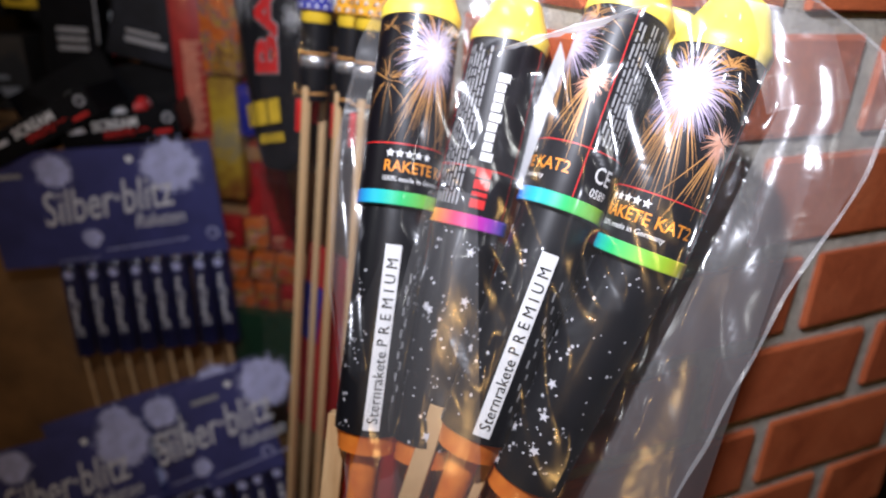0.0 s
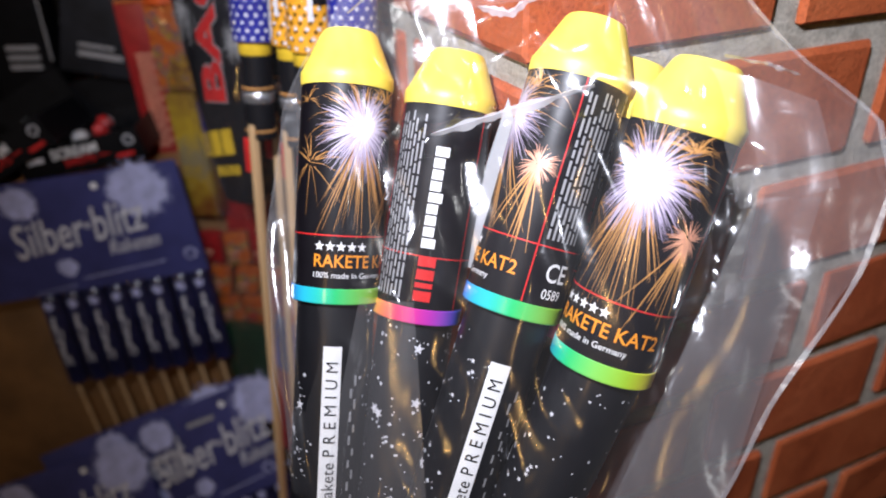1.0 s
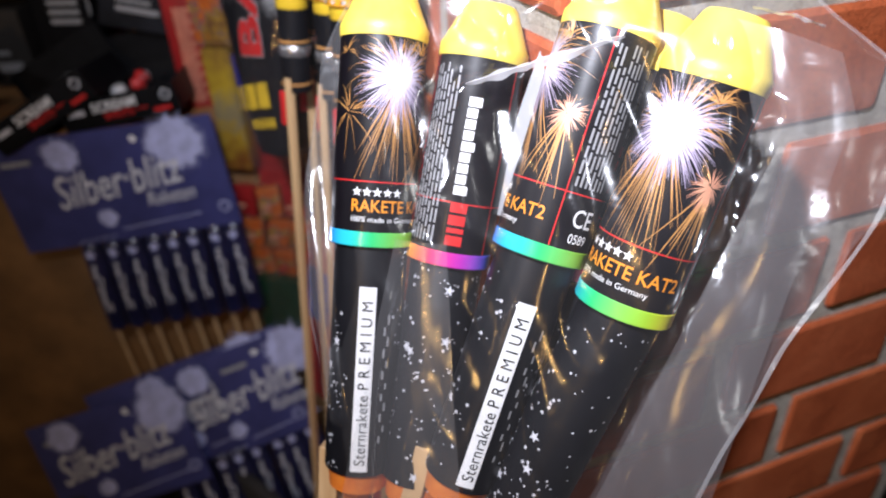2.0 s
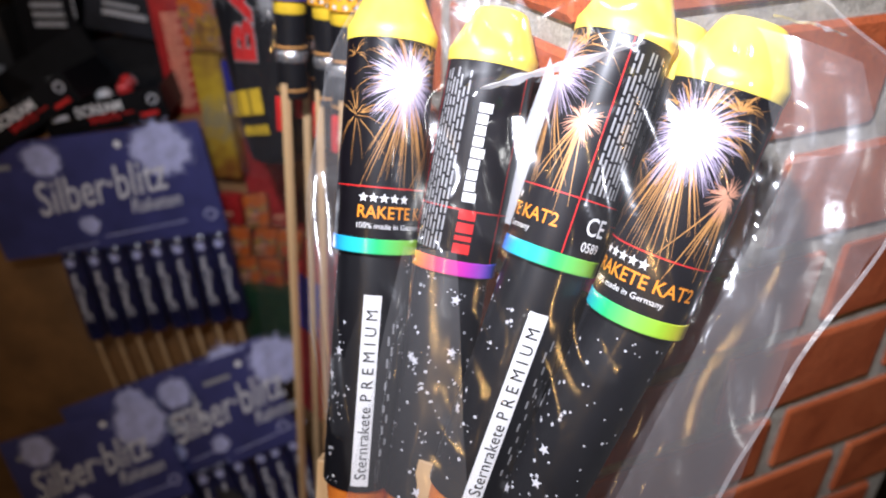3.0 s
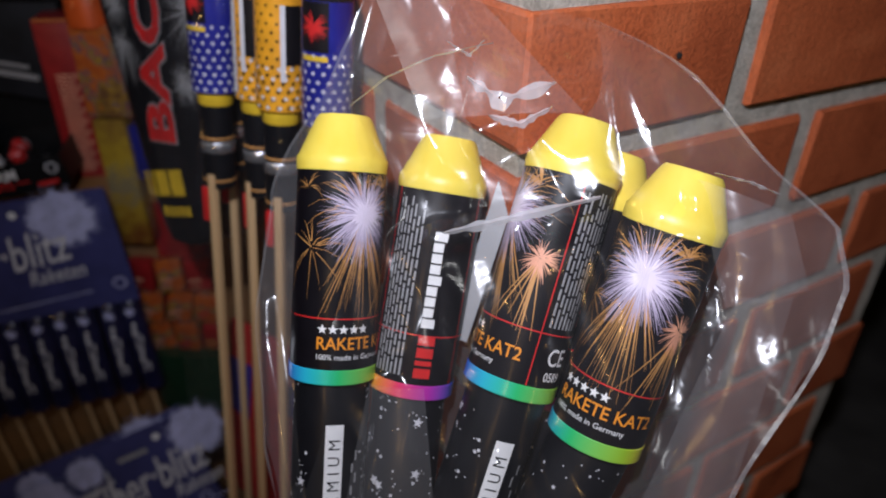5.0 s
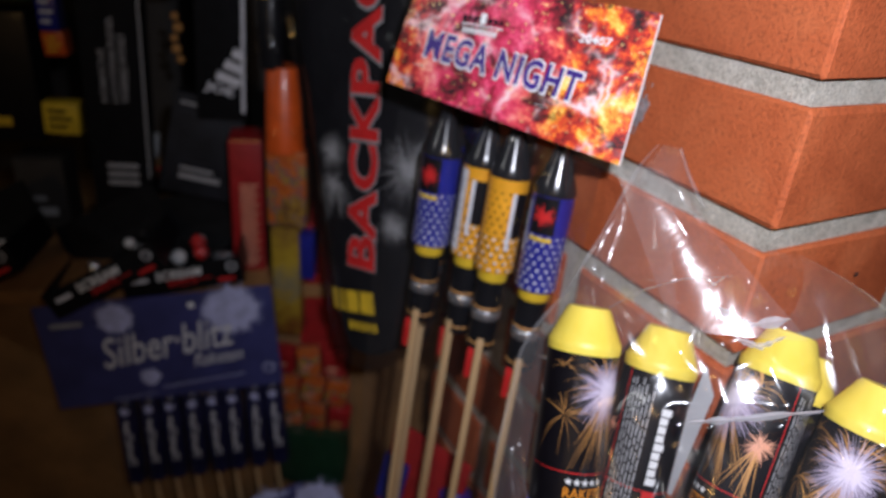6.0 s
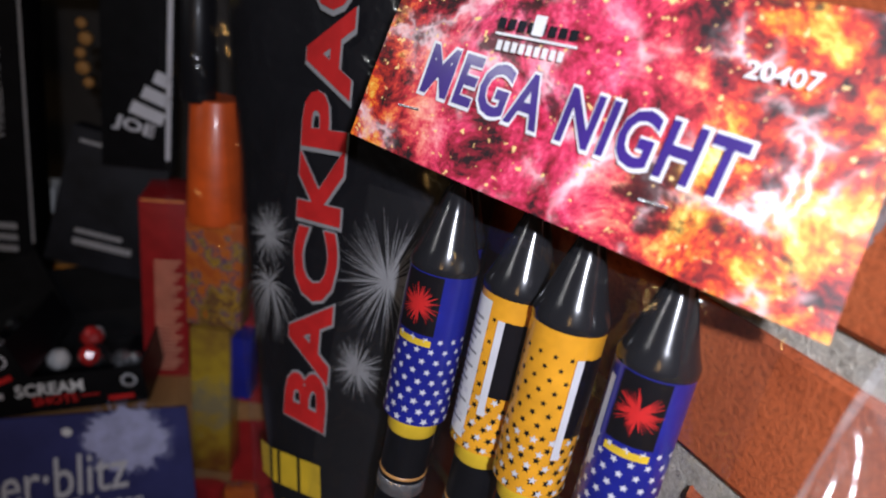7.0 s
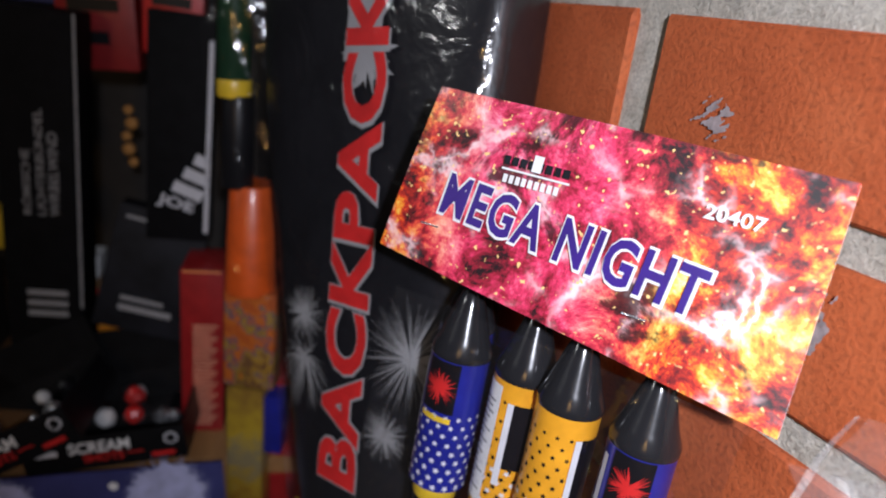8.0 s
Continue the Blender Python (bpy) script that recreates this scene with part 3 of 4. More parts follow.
flap(((-0.037, -0.045, 0.038), (-0.011, -0.042, 0.038), (0.044, -0.255, 0.042), (-0.047, -0.262, 0.042)), 1)
flap(((0.115, 0.023, 0.02), (0.137, 0.027, 0.018), (0.117, -0.176, 0.022), (0.066, -0.184, 0.024)), 2)
flap(((-0.086, 0.167, 0.026), (-0.057, 0.169, 0.026), (0.039, 0.09, 0.036), (-0.031, 0.078, 0.038)), 3)
flap(((0.089, 0.07, 0.024), (0.129, 0.061, 0.02), (0.142, 0.031, 0.02), (0.11, 0.018, 0.024)), 4)


def glint_crease(points, width, seed, z=0.043):
    """A sharp crumpled ridge of film along a line of points, thin at its ends; its highlight is put in as milky colour.
    """
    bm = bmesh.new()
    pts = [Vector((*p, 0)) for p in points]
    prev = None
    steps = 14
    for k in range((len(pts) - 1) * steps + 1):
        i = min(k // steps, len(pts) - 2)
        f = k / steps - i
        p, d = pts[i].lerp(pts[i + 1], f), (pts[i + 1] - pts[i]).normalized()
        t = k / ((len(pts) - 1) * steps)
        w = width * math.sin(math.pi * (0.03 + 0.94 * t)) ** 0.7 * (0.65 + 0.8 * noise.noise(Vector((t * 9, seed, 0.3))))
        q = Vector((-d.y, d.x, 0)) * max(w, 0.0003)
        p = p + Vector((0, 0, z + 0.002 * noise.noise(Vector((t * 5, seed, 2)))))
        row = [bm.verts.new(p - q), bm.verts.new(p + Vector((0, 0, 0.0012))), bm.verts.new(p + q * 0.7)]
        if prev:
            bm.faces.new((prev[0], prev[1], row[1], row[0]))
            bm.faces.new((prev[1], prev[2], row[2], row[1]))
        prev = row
    part("glint_crease", bm, GLINT, bag, "milky strip on a film fold, standing in for a white highlight")


# long white streak, then the lamp's bright patch, painted in as milky strips
glint_crease([(-0.012, 0.03), (0.018, 0.042), (0.052, 0.056)], 0.0032, 1)
glint_crease([(-0.012, 0.098), (0.004, 0.09), (0.026, 0.1)], 0.005, 2)
glint_crease([(0.0, 0.083), (0.014, 0.081), (0.026, 0.09)], 0.003, 3)
glint_crease([(-0.069, 0.081), (-0.053, 0.096), (-0.032, 0.108), (-0.006, 0.116)], 0.0008, 4, 0.03)
glint_crease([(-0.026, 0.114), (-0.015, 0.109), (-0.009, 0.116)], 0.0012, 5, 0.034)
glint_crease([(0.095, 0.073), (0.11, 0.071), (0.121, 0.068)], 0.0012, 7, 0.03)

# ---- MEGA pack: header card with tubes in film ----
CARD_N, TUBE_N = (0.466, -0.837, 0.286), (0.466, -0.837, 0.1)
pack = thing("rocket_pack", "hanging rocket assortment with a fiery printed header card", "rocket pack", seated((-0.193, -0.064, 1.0555), CARD_N, 0) @ pose(0.0044, -0.003, 0) @ Matrix.Scale(0.94, 4))


def card_outline(corners, steps=14):
    """A card between four corners (tl, tr, br, bl), gently waved."""
    bm = bmesh.new()
    tl, tr, br, bl = [Vector(c) for c in corners]
    grid = []
    for j in range(steps + 1):
        row = []
        for i in range(steps + 1):
            u, w = i / steps, j / steps
            p = (bl * (1 - u) + br * u) * (1 - w) + (tl * (1 - u) + tr * u) * w
            row.append(bm.verts.new((p.x, p.y, 0.0025 * math.sin(3.1 * u + 0.4) + 0.0008 * math.sin(9 * u + 4 * w))))
        grid.append(row)
    for j in range(steps):
        for i in range(steps):
            bm.faces.new((grid[j][i], grid[j][i + 1], grid[j + 1][i + 1], grid[j + 1][i]))
    geom = bmesh.ops.extrude_face_region(bm, geom=list(bm.faces))
    for v in geom["geom"]:
        if isinstance(v, bmesh.types.BMVert):
            v.co.z -= 0.0012
    return bm


def waved(bm):
    """Sets flat print on the waved header card."""
    for v in bm.verts:
        u = (v.co.x + 0.1) / 0.2
        v.co.z += 0.0025 * math.sin(3.1 * u + 0.4) + 0.0013
    return bm


CARD = ((-0.0975, 0.0575), (0.0985, 0.053), (0.1, -0.0505), (-0.1085, -0.0315))
header = part("header_card", card_outline([(*c, 0) for c in CARD]), FIRE, pack, "card printed with red and orange flames")
backing = part("back_card", lift(card_outline([(*c, 0) for c in CARD]), -0.004), WHITE, pack, "white back of the folded card")
title = text_bm("MEGA NIGHT", 0.134, 0.0215, bold=0.026, spacing=1.12)
shift(title, -0.0765, -0.0055, 0.0006, -4.6)
halo = text_bm("MEGA NIGHT", 0.137, 0.0242, bold=0.06, spacing=1.12)
shift(halo, -0.078, -0.0069, 0.0003, -4.6)
part("lettering", waved(halo), WHITE, header, "white outline of the title")
part("lettering", waved(title), PURPLE, header, "purple title lettering")
part("lettering", waved(shift(text_bm("20407", 0.024, 0.0062, bold=0.02), 0.048, 0.0255, 0.0004)), WHITE, header)
part("brand_mark", waved(shift(bars_bm([(0.0045 * k, 0.0062, 0.0034, 0.0042) for k in range(8)]), -0.048, 0.0205, 0.0004)), SLATE, header, "small brand mark")
part("brand_mark", waved(shift(bars_bm([(0.0, 0.0035, 0.036, 0.001)] + [(0.002 + 0.0034 * k, -0.0025, 0.0024, 0.004) for k in range(9)] + [(0.0155, 0.0055, 0.005, 0.008)]), -0.048, 0.0205, 0.0006)), WHITE, header)
for x, y in ((-0.085, -0.0135), (0.028, -0.0235)):
    part("staple", waved(box_bm((x, y, 0.0002), (x + 0.011, y + 0.0008, 0.0009), 0.0)), FOIL, header, "wire staple")


def small_rocket(x, y, z, turn, tint, seed, white=False):
    """One tube of the assortment: black cone, printed tube, yellow ring, black motor, red fuse and stick. Its top shoulder is at (x, y)."""
    rng = random.Random(seed)
    base = TUBES @ pose(x, y - 0.077, z) @ pose(0, 0, 0, -90, 0, 0)
    ob = thing("small_rocket", "small rocket with a black cone and a %s printed tube" % tint, "rocket", base @ pose(0, 0, 0, 0, 0, turn), "small rockets in the pack")
    r = 0.0158
    part("nose_cone", lathe([(r * 0.97, 0.075), (r + 0.0004, 0.0765), (r + 0.0004, 0.0795), (r * 0.86, 0.086), (r * 0.5, 0.104), (r * 0.3, 0.113), (r * 0.16, 0.116), (0.0, 0.1165)], 36, False), TIP, ob, "glossy black plastic cone")
    ink = {"blue": BLUE, "amber": AMBER}[tint]
    tube = part("tube", lathe([(r - 0.0008, 0.0), (r, 0.0004), (r, 0.0762), (r - 0.0008, 0.0766)], 40), ink, ob, "%s printed tube" % tint)

    def on(name, bm, material, z=0.0003, at=0.0, label=""):
        part(name, rolled(sliced(lift(bm, z), 0.004), r, at), material, tube, label)

    around = 2 * math.pi * r
    on("star_print", star_bm([(around * (i + 0.5 * (j % 2)) / 15, 0.003 + 0.0052 * j, (0.0022 if tint == "blue" else 0.0021) * (1.0 - 0.03 * j), 0.3 * i) for j in range(9 if tint == "blue" else 13) for i in range(15)]), SILVER if tint == "blue" else BLACK, 0.0003)
    if tint == "blue":
        on("picture", bars_bm([(-0.0095, 0.047, 0.019, 0.0285)]), NIGHT, 0.0005)
        on("spark", burst_bm(rng, 0.0, 0.061, 0.001, 0.0105, 90, 0.0004), RED, 0.0007)
        on("spark", puff_bm(rng, 0.0, 0.061, 0.004, 0.4), DARKRED, 0.0006)
        on("caption", bars_bm([(-0.009, 0.0415, 0.018, 0.0032)]), YELLOW, 0.0004)
        on("brand_mark", bars_bm([(-0.0165, 0.03, 0.0035, 0.04)]), SILVER, 0.0004)
    else:
        on("picture", bars_bm([(0.011, 0.03, 0.012, 0.036)]), NIGHT, 0.0005)
        on("brand_mark", bars_bm([(0.0085, 0.02, 0.0032, 0.046)]), SILVER, 0.0006)
        for k in range(5):
            on("star_print", star_bm([(around * (i + 0.5 * (k % 2)) / 13, 0.003 + 0.0062 * k, 0.002, 0.3 * i) for i in range(13)]), SILVER, 0.0005)
    if white:
        on("data_panel", bars_bm([(-0.012, 0.005, 0.016, 0.068)]), WHITE, 0.0005)
        on("fine_print", bars_bm([(-0.0105, 0.012 + 0.0034 * k, rng.uniform(0.006, 0.0125), 0.0012) for k in range(16)]), GREY, 0.0007)
    part("ring", lathe([(0.0118, -0.0095), (0.0123, -0.0085), (0.0123, -0.0005), (0.0118, 0.0)], 32), YELLOW, ob, "yellow ring")
    motor = part("motor", lathe([(0.0105, -0.072), (0.0117, -0.0705), (0.0117, -0.0085)], 32), BLACK, ob, "black motor case")
    for h in (-0.034, -0.066):
        part("band", lathe([(0.0118, h), (0.0121, h + 0.0004), (0.0121, h + 0.0014), (0.0118, h + 0.0018)], 32, False), GOLD, motor)
    part("foil_band", lathe([(0.0118, -0.044), (0.0123, -0.043), (0.0123, -0.037), (0.0118, -0.036)], 32, False), FOIL, motor, "silver foil band")
    part("fuse", box_bm((-0.0065, -0.013, -0.098), (-0.001, -0.009, -0.071), 0.001), RED, ob, "red fuse cover")
    part("stick", box_bm((0.0, -0.0125, -0.62), (0.0055, -0.007, -0.06), 0.0006), STICK, ob, "square pine stick")
    return ob


TUBES = seated((-0.200, -0.0575, 1.003), TUBE_N, 0)
small_rocket(-0.0505, -0.031, -0.006, 0, "blue", 21)
small_rocket(-0.0145, -0.031, -0.012, -28, "amber", 22, True)
small_rocket(0.0145, -0.031, -0.002, 12, "amber", 23)
small_rocket(0.0515, -0.035, -0.004, 6, "blue", 24)
small_rocket(-0.066, -0.028, -0.036, 20, "blue", 25, True)
tube_bag = thing("tube_bag", "clear film bag round the small rockets", "bag", TUBES @ pose(0, 0, 0.018))
tb = [(-0.5, -0.075, 0.06), (-0.3, -0.082, 0.07), (-0.2, -0.088, 0.076), (-0.1, -0.088, 0.083), (-0.04, -0.084, 0.09), (0.0, -0.082, 0.092)]
part("back_sheet", sheet_bm(tb, -0.045, rng, 24, 40, 3.3, 0.003), WRAP, tube_bag, "clear film")
part("front_sheet", sheet_bm(tb, 0.004, rng, 50, 90, 7.7, 0.004, [(-0.034, -0.02, -0.036, -0.3, 0.004, 0.006), (0.036, -0.03, 0.034, -0.3, 0.004, 0.005)]), WRAP, tube_bag, "clear film")

# ---- big black pack with the upright title ----
BP_N = (0.40, -0.91, 0.13)
pack2 = thing("firework_pack", "tall black film-wrapped firework pack with red upright title", "firework pack", seated((-0.339, -0.118, 0.836), BP_N, 4))
BP_EDGE = [(-0.094, -0.004, 0.04), (-0.085, -0.016, 0.058), (-0.059, -0.031, 0.068), (0.0, -0.05, 0.076), (0.066, -0.072, 0.086), (0.2, -0.114, 0.086), (0.3, -0.138, 0.085), (0.5, -0.15, 0.085), (0.62, -0.15, 0.085)]


def pillow_bm(outline, depth, nu=36, nv=60, front=0.0, bend=0.0):
    """A plump closed pack filling an outline of (height, left, right)."""
    bm = bmesh.new()
    ys = [o[0] for o in outline]
    rows = []
    for j in range(nv + 1):
        y = ys[0] + (ys[-1] - ys[0]) * j / nv
        left, right = float(np.interp(y, ys, [o[1] for o in outline])), float(np.interp(y, ys, [o[2] for o in outline]))
        ring = []
        for i in range(nu):
            a = 2 * math.pi * i / nu
            cx, c, s = (left + right) / 2, math.cos(a), math.sin(a)
            x = cx + (right - left) / 2 * math.copysign(abs(c) ** 0.5, c)
            z = depth * math.copysign(abs(s) ** 0.5, s) - depth + front + 0.0025 * noise.noise(Vector((x * 30, y * 22, s * 2)))
            ring.append(bm.verts.new((x, y, z)))
        rows.append(ring)
    for a, b in zip(rows, rows[1:]):
        for i in range(nu):
            bm.faces.new((a[i], a[(i + 1) % nu], b[(i + 1) % nu], b[i]))
    bm.faces.new(rows[0][::-1])
    bm.faces.new(rows[-1])
    return bm


def starfield_print():
    k = Mat("black_pack_print", rough=0.4, coat=0.1, spec=0.25)
    n = k.noise(14.0, 5.0, 0.7, 0.5)
    k.colour(k.ramp(n.outputs[0], [(0.35, (0.006, 0.006, 0.008)), (0.66, (0.01, 0.01, 0.013)), (0.78, (0.06, 0.06, 0.07)), (0.9, (0.25, 0.25, 0.28))]))
    k.bump(k.noise(24.0, 3.0, warp=1.0).outputs[0], 0.4, 0.004)
    return k.m


PACKPRINT = starfield_print()
body = part("body", pillow_bm(BP_EDGE, 0.035), PACKPRINT, pack2, "black printed film")


def on_pack(bm, z=0.003):
    for v in bm.verts:
        left = float(np.interp(v.co.y, [o[0] for o in BP_EDGE], [o[1] for o in BP_EDGE]))
        right = float(np.interp(v.co.y, [o[0] for o in BP_EDGE], [o[2] for o in BP_EDGE]))
        c = max(-0.999, min(0.999, (v.co.x - (left + right) / 2) / ((right - left) / 2)))
        c = math.copysign(c * c, c)
        v.co.z += 0.035 * (1 - c * c) ** 0.25 - 0.035 + z + 0.001
    return bm


for z, bold, grow, ink, note in ((0.0, 0.06, 0.0012, GREY, "grey outline of the title"), (0.0006, 0.036, 0.0, RED, "red title lettering")):
    words = text_bm("BACKPACK", 0.33 + grow * 2, 0.037 + grow * 2, bold=bold, spacing=1.03)
    shift(words, -0.165 - grow, -grow)
    shift(words, 0, 0, 0, 94)
    bmesh.ops.subdivide_edges(words, edges=[e for e in words.edges if e.calc_length() > 0.02], cuts=2)
    part("lettering", on_pack(shift(words, 0.022, 0.161), 0.003 + z), ink, body, note)
part("brand_block", on_pack(shift(bars_bm([(0.0, 0.0, 0.014, 0.022), (0.017, 0.0, 0.005, 0.022), (0.025, 0.0, 0.016, 0.022), (0.044, 0.0, 0.018, 0.022)]), -0.023, -0.06, 0, 12)), YELLOW, body, "yellow brand block")
part("small_lettering", on_pack(shift(bars_bm([(0.008 * k, 0, 0.0058, 0.0085) for k in range(5)]), 0.006, -0.072, 0, 12)), YELLOW, body)
brng = random.Random(31)
for x, y, r in ((0.062, 0.1, 0.04), (0.05, 0.045, 0.02), (-0.035, 0.1, 0.024)):
    part("spark", on_pack(burst_bm(brng, x, y, 0.004, r, 150, 0.00034), 0.0028), GREY, body, "white firework print")
part("smoke_print", on_pack(burst_bm(brng, -0.03, 0.07, 0.004, 0.03, 60, 0.0006, 0.02)), GREY, body, "pale smoke print")
part("brush_mark", on_pack(puff_bm(brng, -0.005, 0.275, 0.018, 0.5), 0.0026), GREY, body)
part("brush_mark", on_pack(bars_bm([(-0.025, 0.27, 0.03, 0.12)]), 0.0024), GREY, body)
film = part("wrap", pillow_bm([(y - (0.012 if y < 0 else 0), a - 0.006, b + 0.004) for y, a, b in BP_EDGE], 0.04, front=0.009), WRAP, pack2, "clear film wrap")
edge_card = part("white_edge_board", box_bm((-0.0035, -0.3, -0.004), (0.0035, 0.3, 0.0), 0.0005), WHITE, None, "", seated((-0.352, -0.012, 1.3), (0.1, -1.0, 0)))
tagged(edge_card, "narrow white board edge against the brick pillar", "board")

# ---- tall bag of mixed fireworks with an orange tube ----
OT_N = (0.85, -0.5, 0.0)
mix_bag = thing("mixed_pack", "tall clear bag of colourful mixed fireworks", "firework pack", seated((-0.50, -0.14, 0.85), OT_N))


def tube_part(name, x, y0, y1, r0, r1, z, material, label="", tilt=0.0):
    h = y1 - y0
    return part(name, lathe([(r0 * 0.96, 0), (r0, 0.001), (r1, h - 0.001), (r1 * 0.96, h)], 28), material, mix_bag, label, pose(x, y0, z, -90, 0, 0) @ pose(0, 0, 0, tilt))


tube_part("green_top", -0.02, 0.212, 0.42, 0.013, 0.013, -0.012, TEAL, "dark green printed tube")
tube_part("gold_ring", -0.0195, 0.206, 0.22, 0.0135, 0.0135, -0.012, YELLOW)
tube_part("black_tube", -0.016, 0.134, 0.208, 0.0125, 0.0125, -0.012, BLACK, "black tube")
tube_part("orange_tube", -0.006, 0.04, 0.136, 0.022, 0.0185, -0.02, TUBE_ORANGE, "orange plastic tube")
MIXED = gradient_print("mixed_print", [(0.0, (0.1, 0.01, 0.01)), (0.15, (0.4, 0.03, 0.012)), (0.3, (0.05, 0.015, 0.02)), (0.4, (0.45, 0.06, 0.015)), (0.5, (0.3, 0.2, 0.02)), (0.6, (0.1, 0.03, 0.03)), (0.72, (0.42, 0.24, 0.02)), (0.8, (0.06, 0.05, 0.12)), (0.88, (0.5, 0.13, 0.015)), (1.0, (0.4, 0.08, 0.015))], 1, -0.27, 0.05, 1.6, 60.0)
part("picture_box", box_bm((-0.024, -0.05, -0.03), (0.022, 0.044, -0.004), 0.003), MIXED, mix_bag, "box with a bright orange picture")
part("yellow_box", box_bm((-0.022, -0.2, -0.03), (0.012, -0.052, -0.003), 0.003, pose(0, 0, 0, 0, 0, 1)), gradient_print("yellow_box_print", [(0.0, (0.16, 0.05, 0.01)), (0.3, (0.34, 0.22, 0.02)), (0.5, (0.2, 0.17, 0.1)), (0.7, (0.4, 0.27, 0.02)), (1.0, (0.22, 0.12, 0.02))], 1, -0.2, -0.05, 0.6, 90.0), mix_bag, "yellow printed box")
part("blue_box", box_bm((0.012, -0.12, -0.035), (0.03, -0.06, -0.008), 0.002), BLUE, mix_bag)
mrng = random.Random(44)
for k in range(9):
    x, y = -0.012 + 0.034 * (k % 3) + 0.004 * (k // 3), -0.25 - 0.046 * (k // 3)
    box = box_bm((-0.015, -0.021, -0.012), (0.015, 0.021, 0.004), 0.003)
    part("red_packet", box, (MIXED, DARKRED, MIXED)[mrng.randrange(3)], mix_bag, "", pose(x, y, -0.012 - 0.01 * mrng.random(), mrng.uniform(-12, 12), mrng.uniform(-12, 12), mrng.uniform(-14, 14)))
    part("packet_label", bars_bm([(-0.009, -0.002, 0.015, 0.0035), (-0.009, -0.01, 0.011, 0.002)]), (GOLD, PEACH, RED)[mrng.randrange(3)], mix_bag, "", pose(x, y, -0.0065, 0, 0, mrng.uniform(-14, 14)))
part("green_base", pillow_bm([(-0.45, -0.02, 0.075), (-0.40, -0.024, 0.08), (-0.36, -0.024, 0.078)], 0.02), TEAL, mix_bag, "dark green base band")
part("wrap", sheet_bm([(-0.45, -0.024, 0.085), (-0.28, -0.026, 0.084), (-0.1, -0.03, 0.05), (0.05, -0.034, 0.034), (0.14, -0.038, 0.024), (0.42, -0.042, 0.01)], 0.006, mrng, 36, 90, 12.2, 0.006), WRAP, mix_bag, "clear film")
part("core", pillow_bm([(-0.45, -0.018, 0.07), (-0.25, -0.018, 0.072), (-0.05, -0.018, 0.03), (0.05, -0.014, 0.014)], 0.02, front=-0.03), DARKRED, mix_bag, "dark red wrapped rest of the contents")

# ---- things on the shelf ----
red_box = thing("red_box", "upright red firework box with an orange top flap", "box", seated((-0.58, -0.186, 0.899), SHELF_N))
part("carton", box_bm((-0.001, -0.19, -0.06), (0.038, -0.012, 0.0), 0.001), DARKRED, red_box, "red printed carton")
part("flap", box_bm((0.002, -0.013, -0.03), (0.036, -0.0115, 0.0), 0.0, pose(0, 0, 0, -25)), PLUG, red_box, "orange flap")
part("fine_print", lift(bars_bm([(0.01, -0.07 - 0.0042 * k, 0.0225 - 0.003 * (k % 3), 0.002) for k in range(27)]), 0.0004), PEACH, red_box)


def title_ink(parent, words, w, h, x, y, z, material, spin=0.0, shear=0.0, bold=0.02):
    part("lettering", shift(text_bm(words, w, h, shear, bold), x, y, z, spin), material, parent)


def scream_box(m, seed, spare=True):
    """Open black display tray of small fireworks, with its printed front."""
    rng = random.Random(seed)
    ob = thing("display_tray", "open black display tray of small fireworks with white and red title", "box", m, "black display trays")
    part("front_wall", box_bm((-0.137, -0.034, -0.0015), (0.0, 0.0, 0.0), 0.0004), SHELF_BLACK, ob)
    part("base", box_bm((-0.137, -0.034, -0.11), (0.0, -0.0325, -0.0015), 0.0), BLACK, ob)
    part("side_wall", box_bm((-0.137, -0.0325, -0.11), (-0.1355, 0.0, -0.0015), 0.0), BLACK, ob)
    part("side_wall", box_bm((-0.0015, -0.0325, -0.11), (0.0, 0.0, -0.0015), 0.0), BLACK, ob)
    part("lid", box_bm((-0.137, 0.0, 0), (0.0, 0.075, 0.0015), 0.0, pose(0, -0.034, -0.11, -12)), SHELF_BLACK, ob, "raised printed lid")
    title_ink(ob, "SCREAM", 0.052, 0.0115, -0.098, -0.017, 0.0006, WHITE, 0, 0.1)
    title_ink(ob, "SHOTS", 0.034, 0.008, -0.087, -0.0265, 0.0006, RED)
    part("brand_block", lift(bars_bm([(-0.126, -0.0165, 0.019, 0.0055)]), 0.0006), SILVER, ob)
    part("fine_print", lift(bars_bm([(-0.05, -0.022, 0.014, 0.0015), (-0.03, -0.029, 0.02, 0.0045)]), 0.0006), RED, ob)
    part("seal", lift(puff_bm(rng, -0.0115, -0.0115, 0.006, 0.04, 24), 0.0005), SILVER, ob, "round white seal")
    part("seal", lift(puff_bm(rng, -0.0115, -0.0115, 0.0045, 0.04, 24), 0.0008), BLACK, ob)
    for k in range(10):
        r = rng.uniform(0.006, 0.01)
        p = (rng.uniform(-0.1, -0.02), rng.uniform(-0.026, -0.002), rng.uniform(-0.085, -0.018))
        part("foil_packet", lathe([(r * 0.3, -r), (r * 0.85, -r * 0.5), (r, 0), (r * 0.8, r * 0.5), (r * 0.25, r * 0.9)], 9), (FOIL, RED, BLACK, FOIL, WHITE)[k % 5], ob, "", pose(*p, rng.uniform(0, 180), rng.uniform(0, 180), 0), False)
    part("film_window", box_bm((-0.12, 0.0025, -0.1), (-0.015, 0.0028, -0.006), 0.0), WRAP, ob)
    return ob


scream_box(seated((-0.513, -0.194, 0.766), SHELF_N, 9), 51)
scream_box(seated((-0.535, -0.288, 0.787), (0.96, -0.28, 0.08), 28), 52)
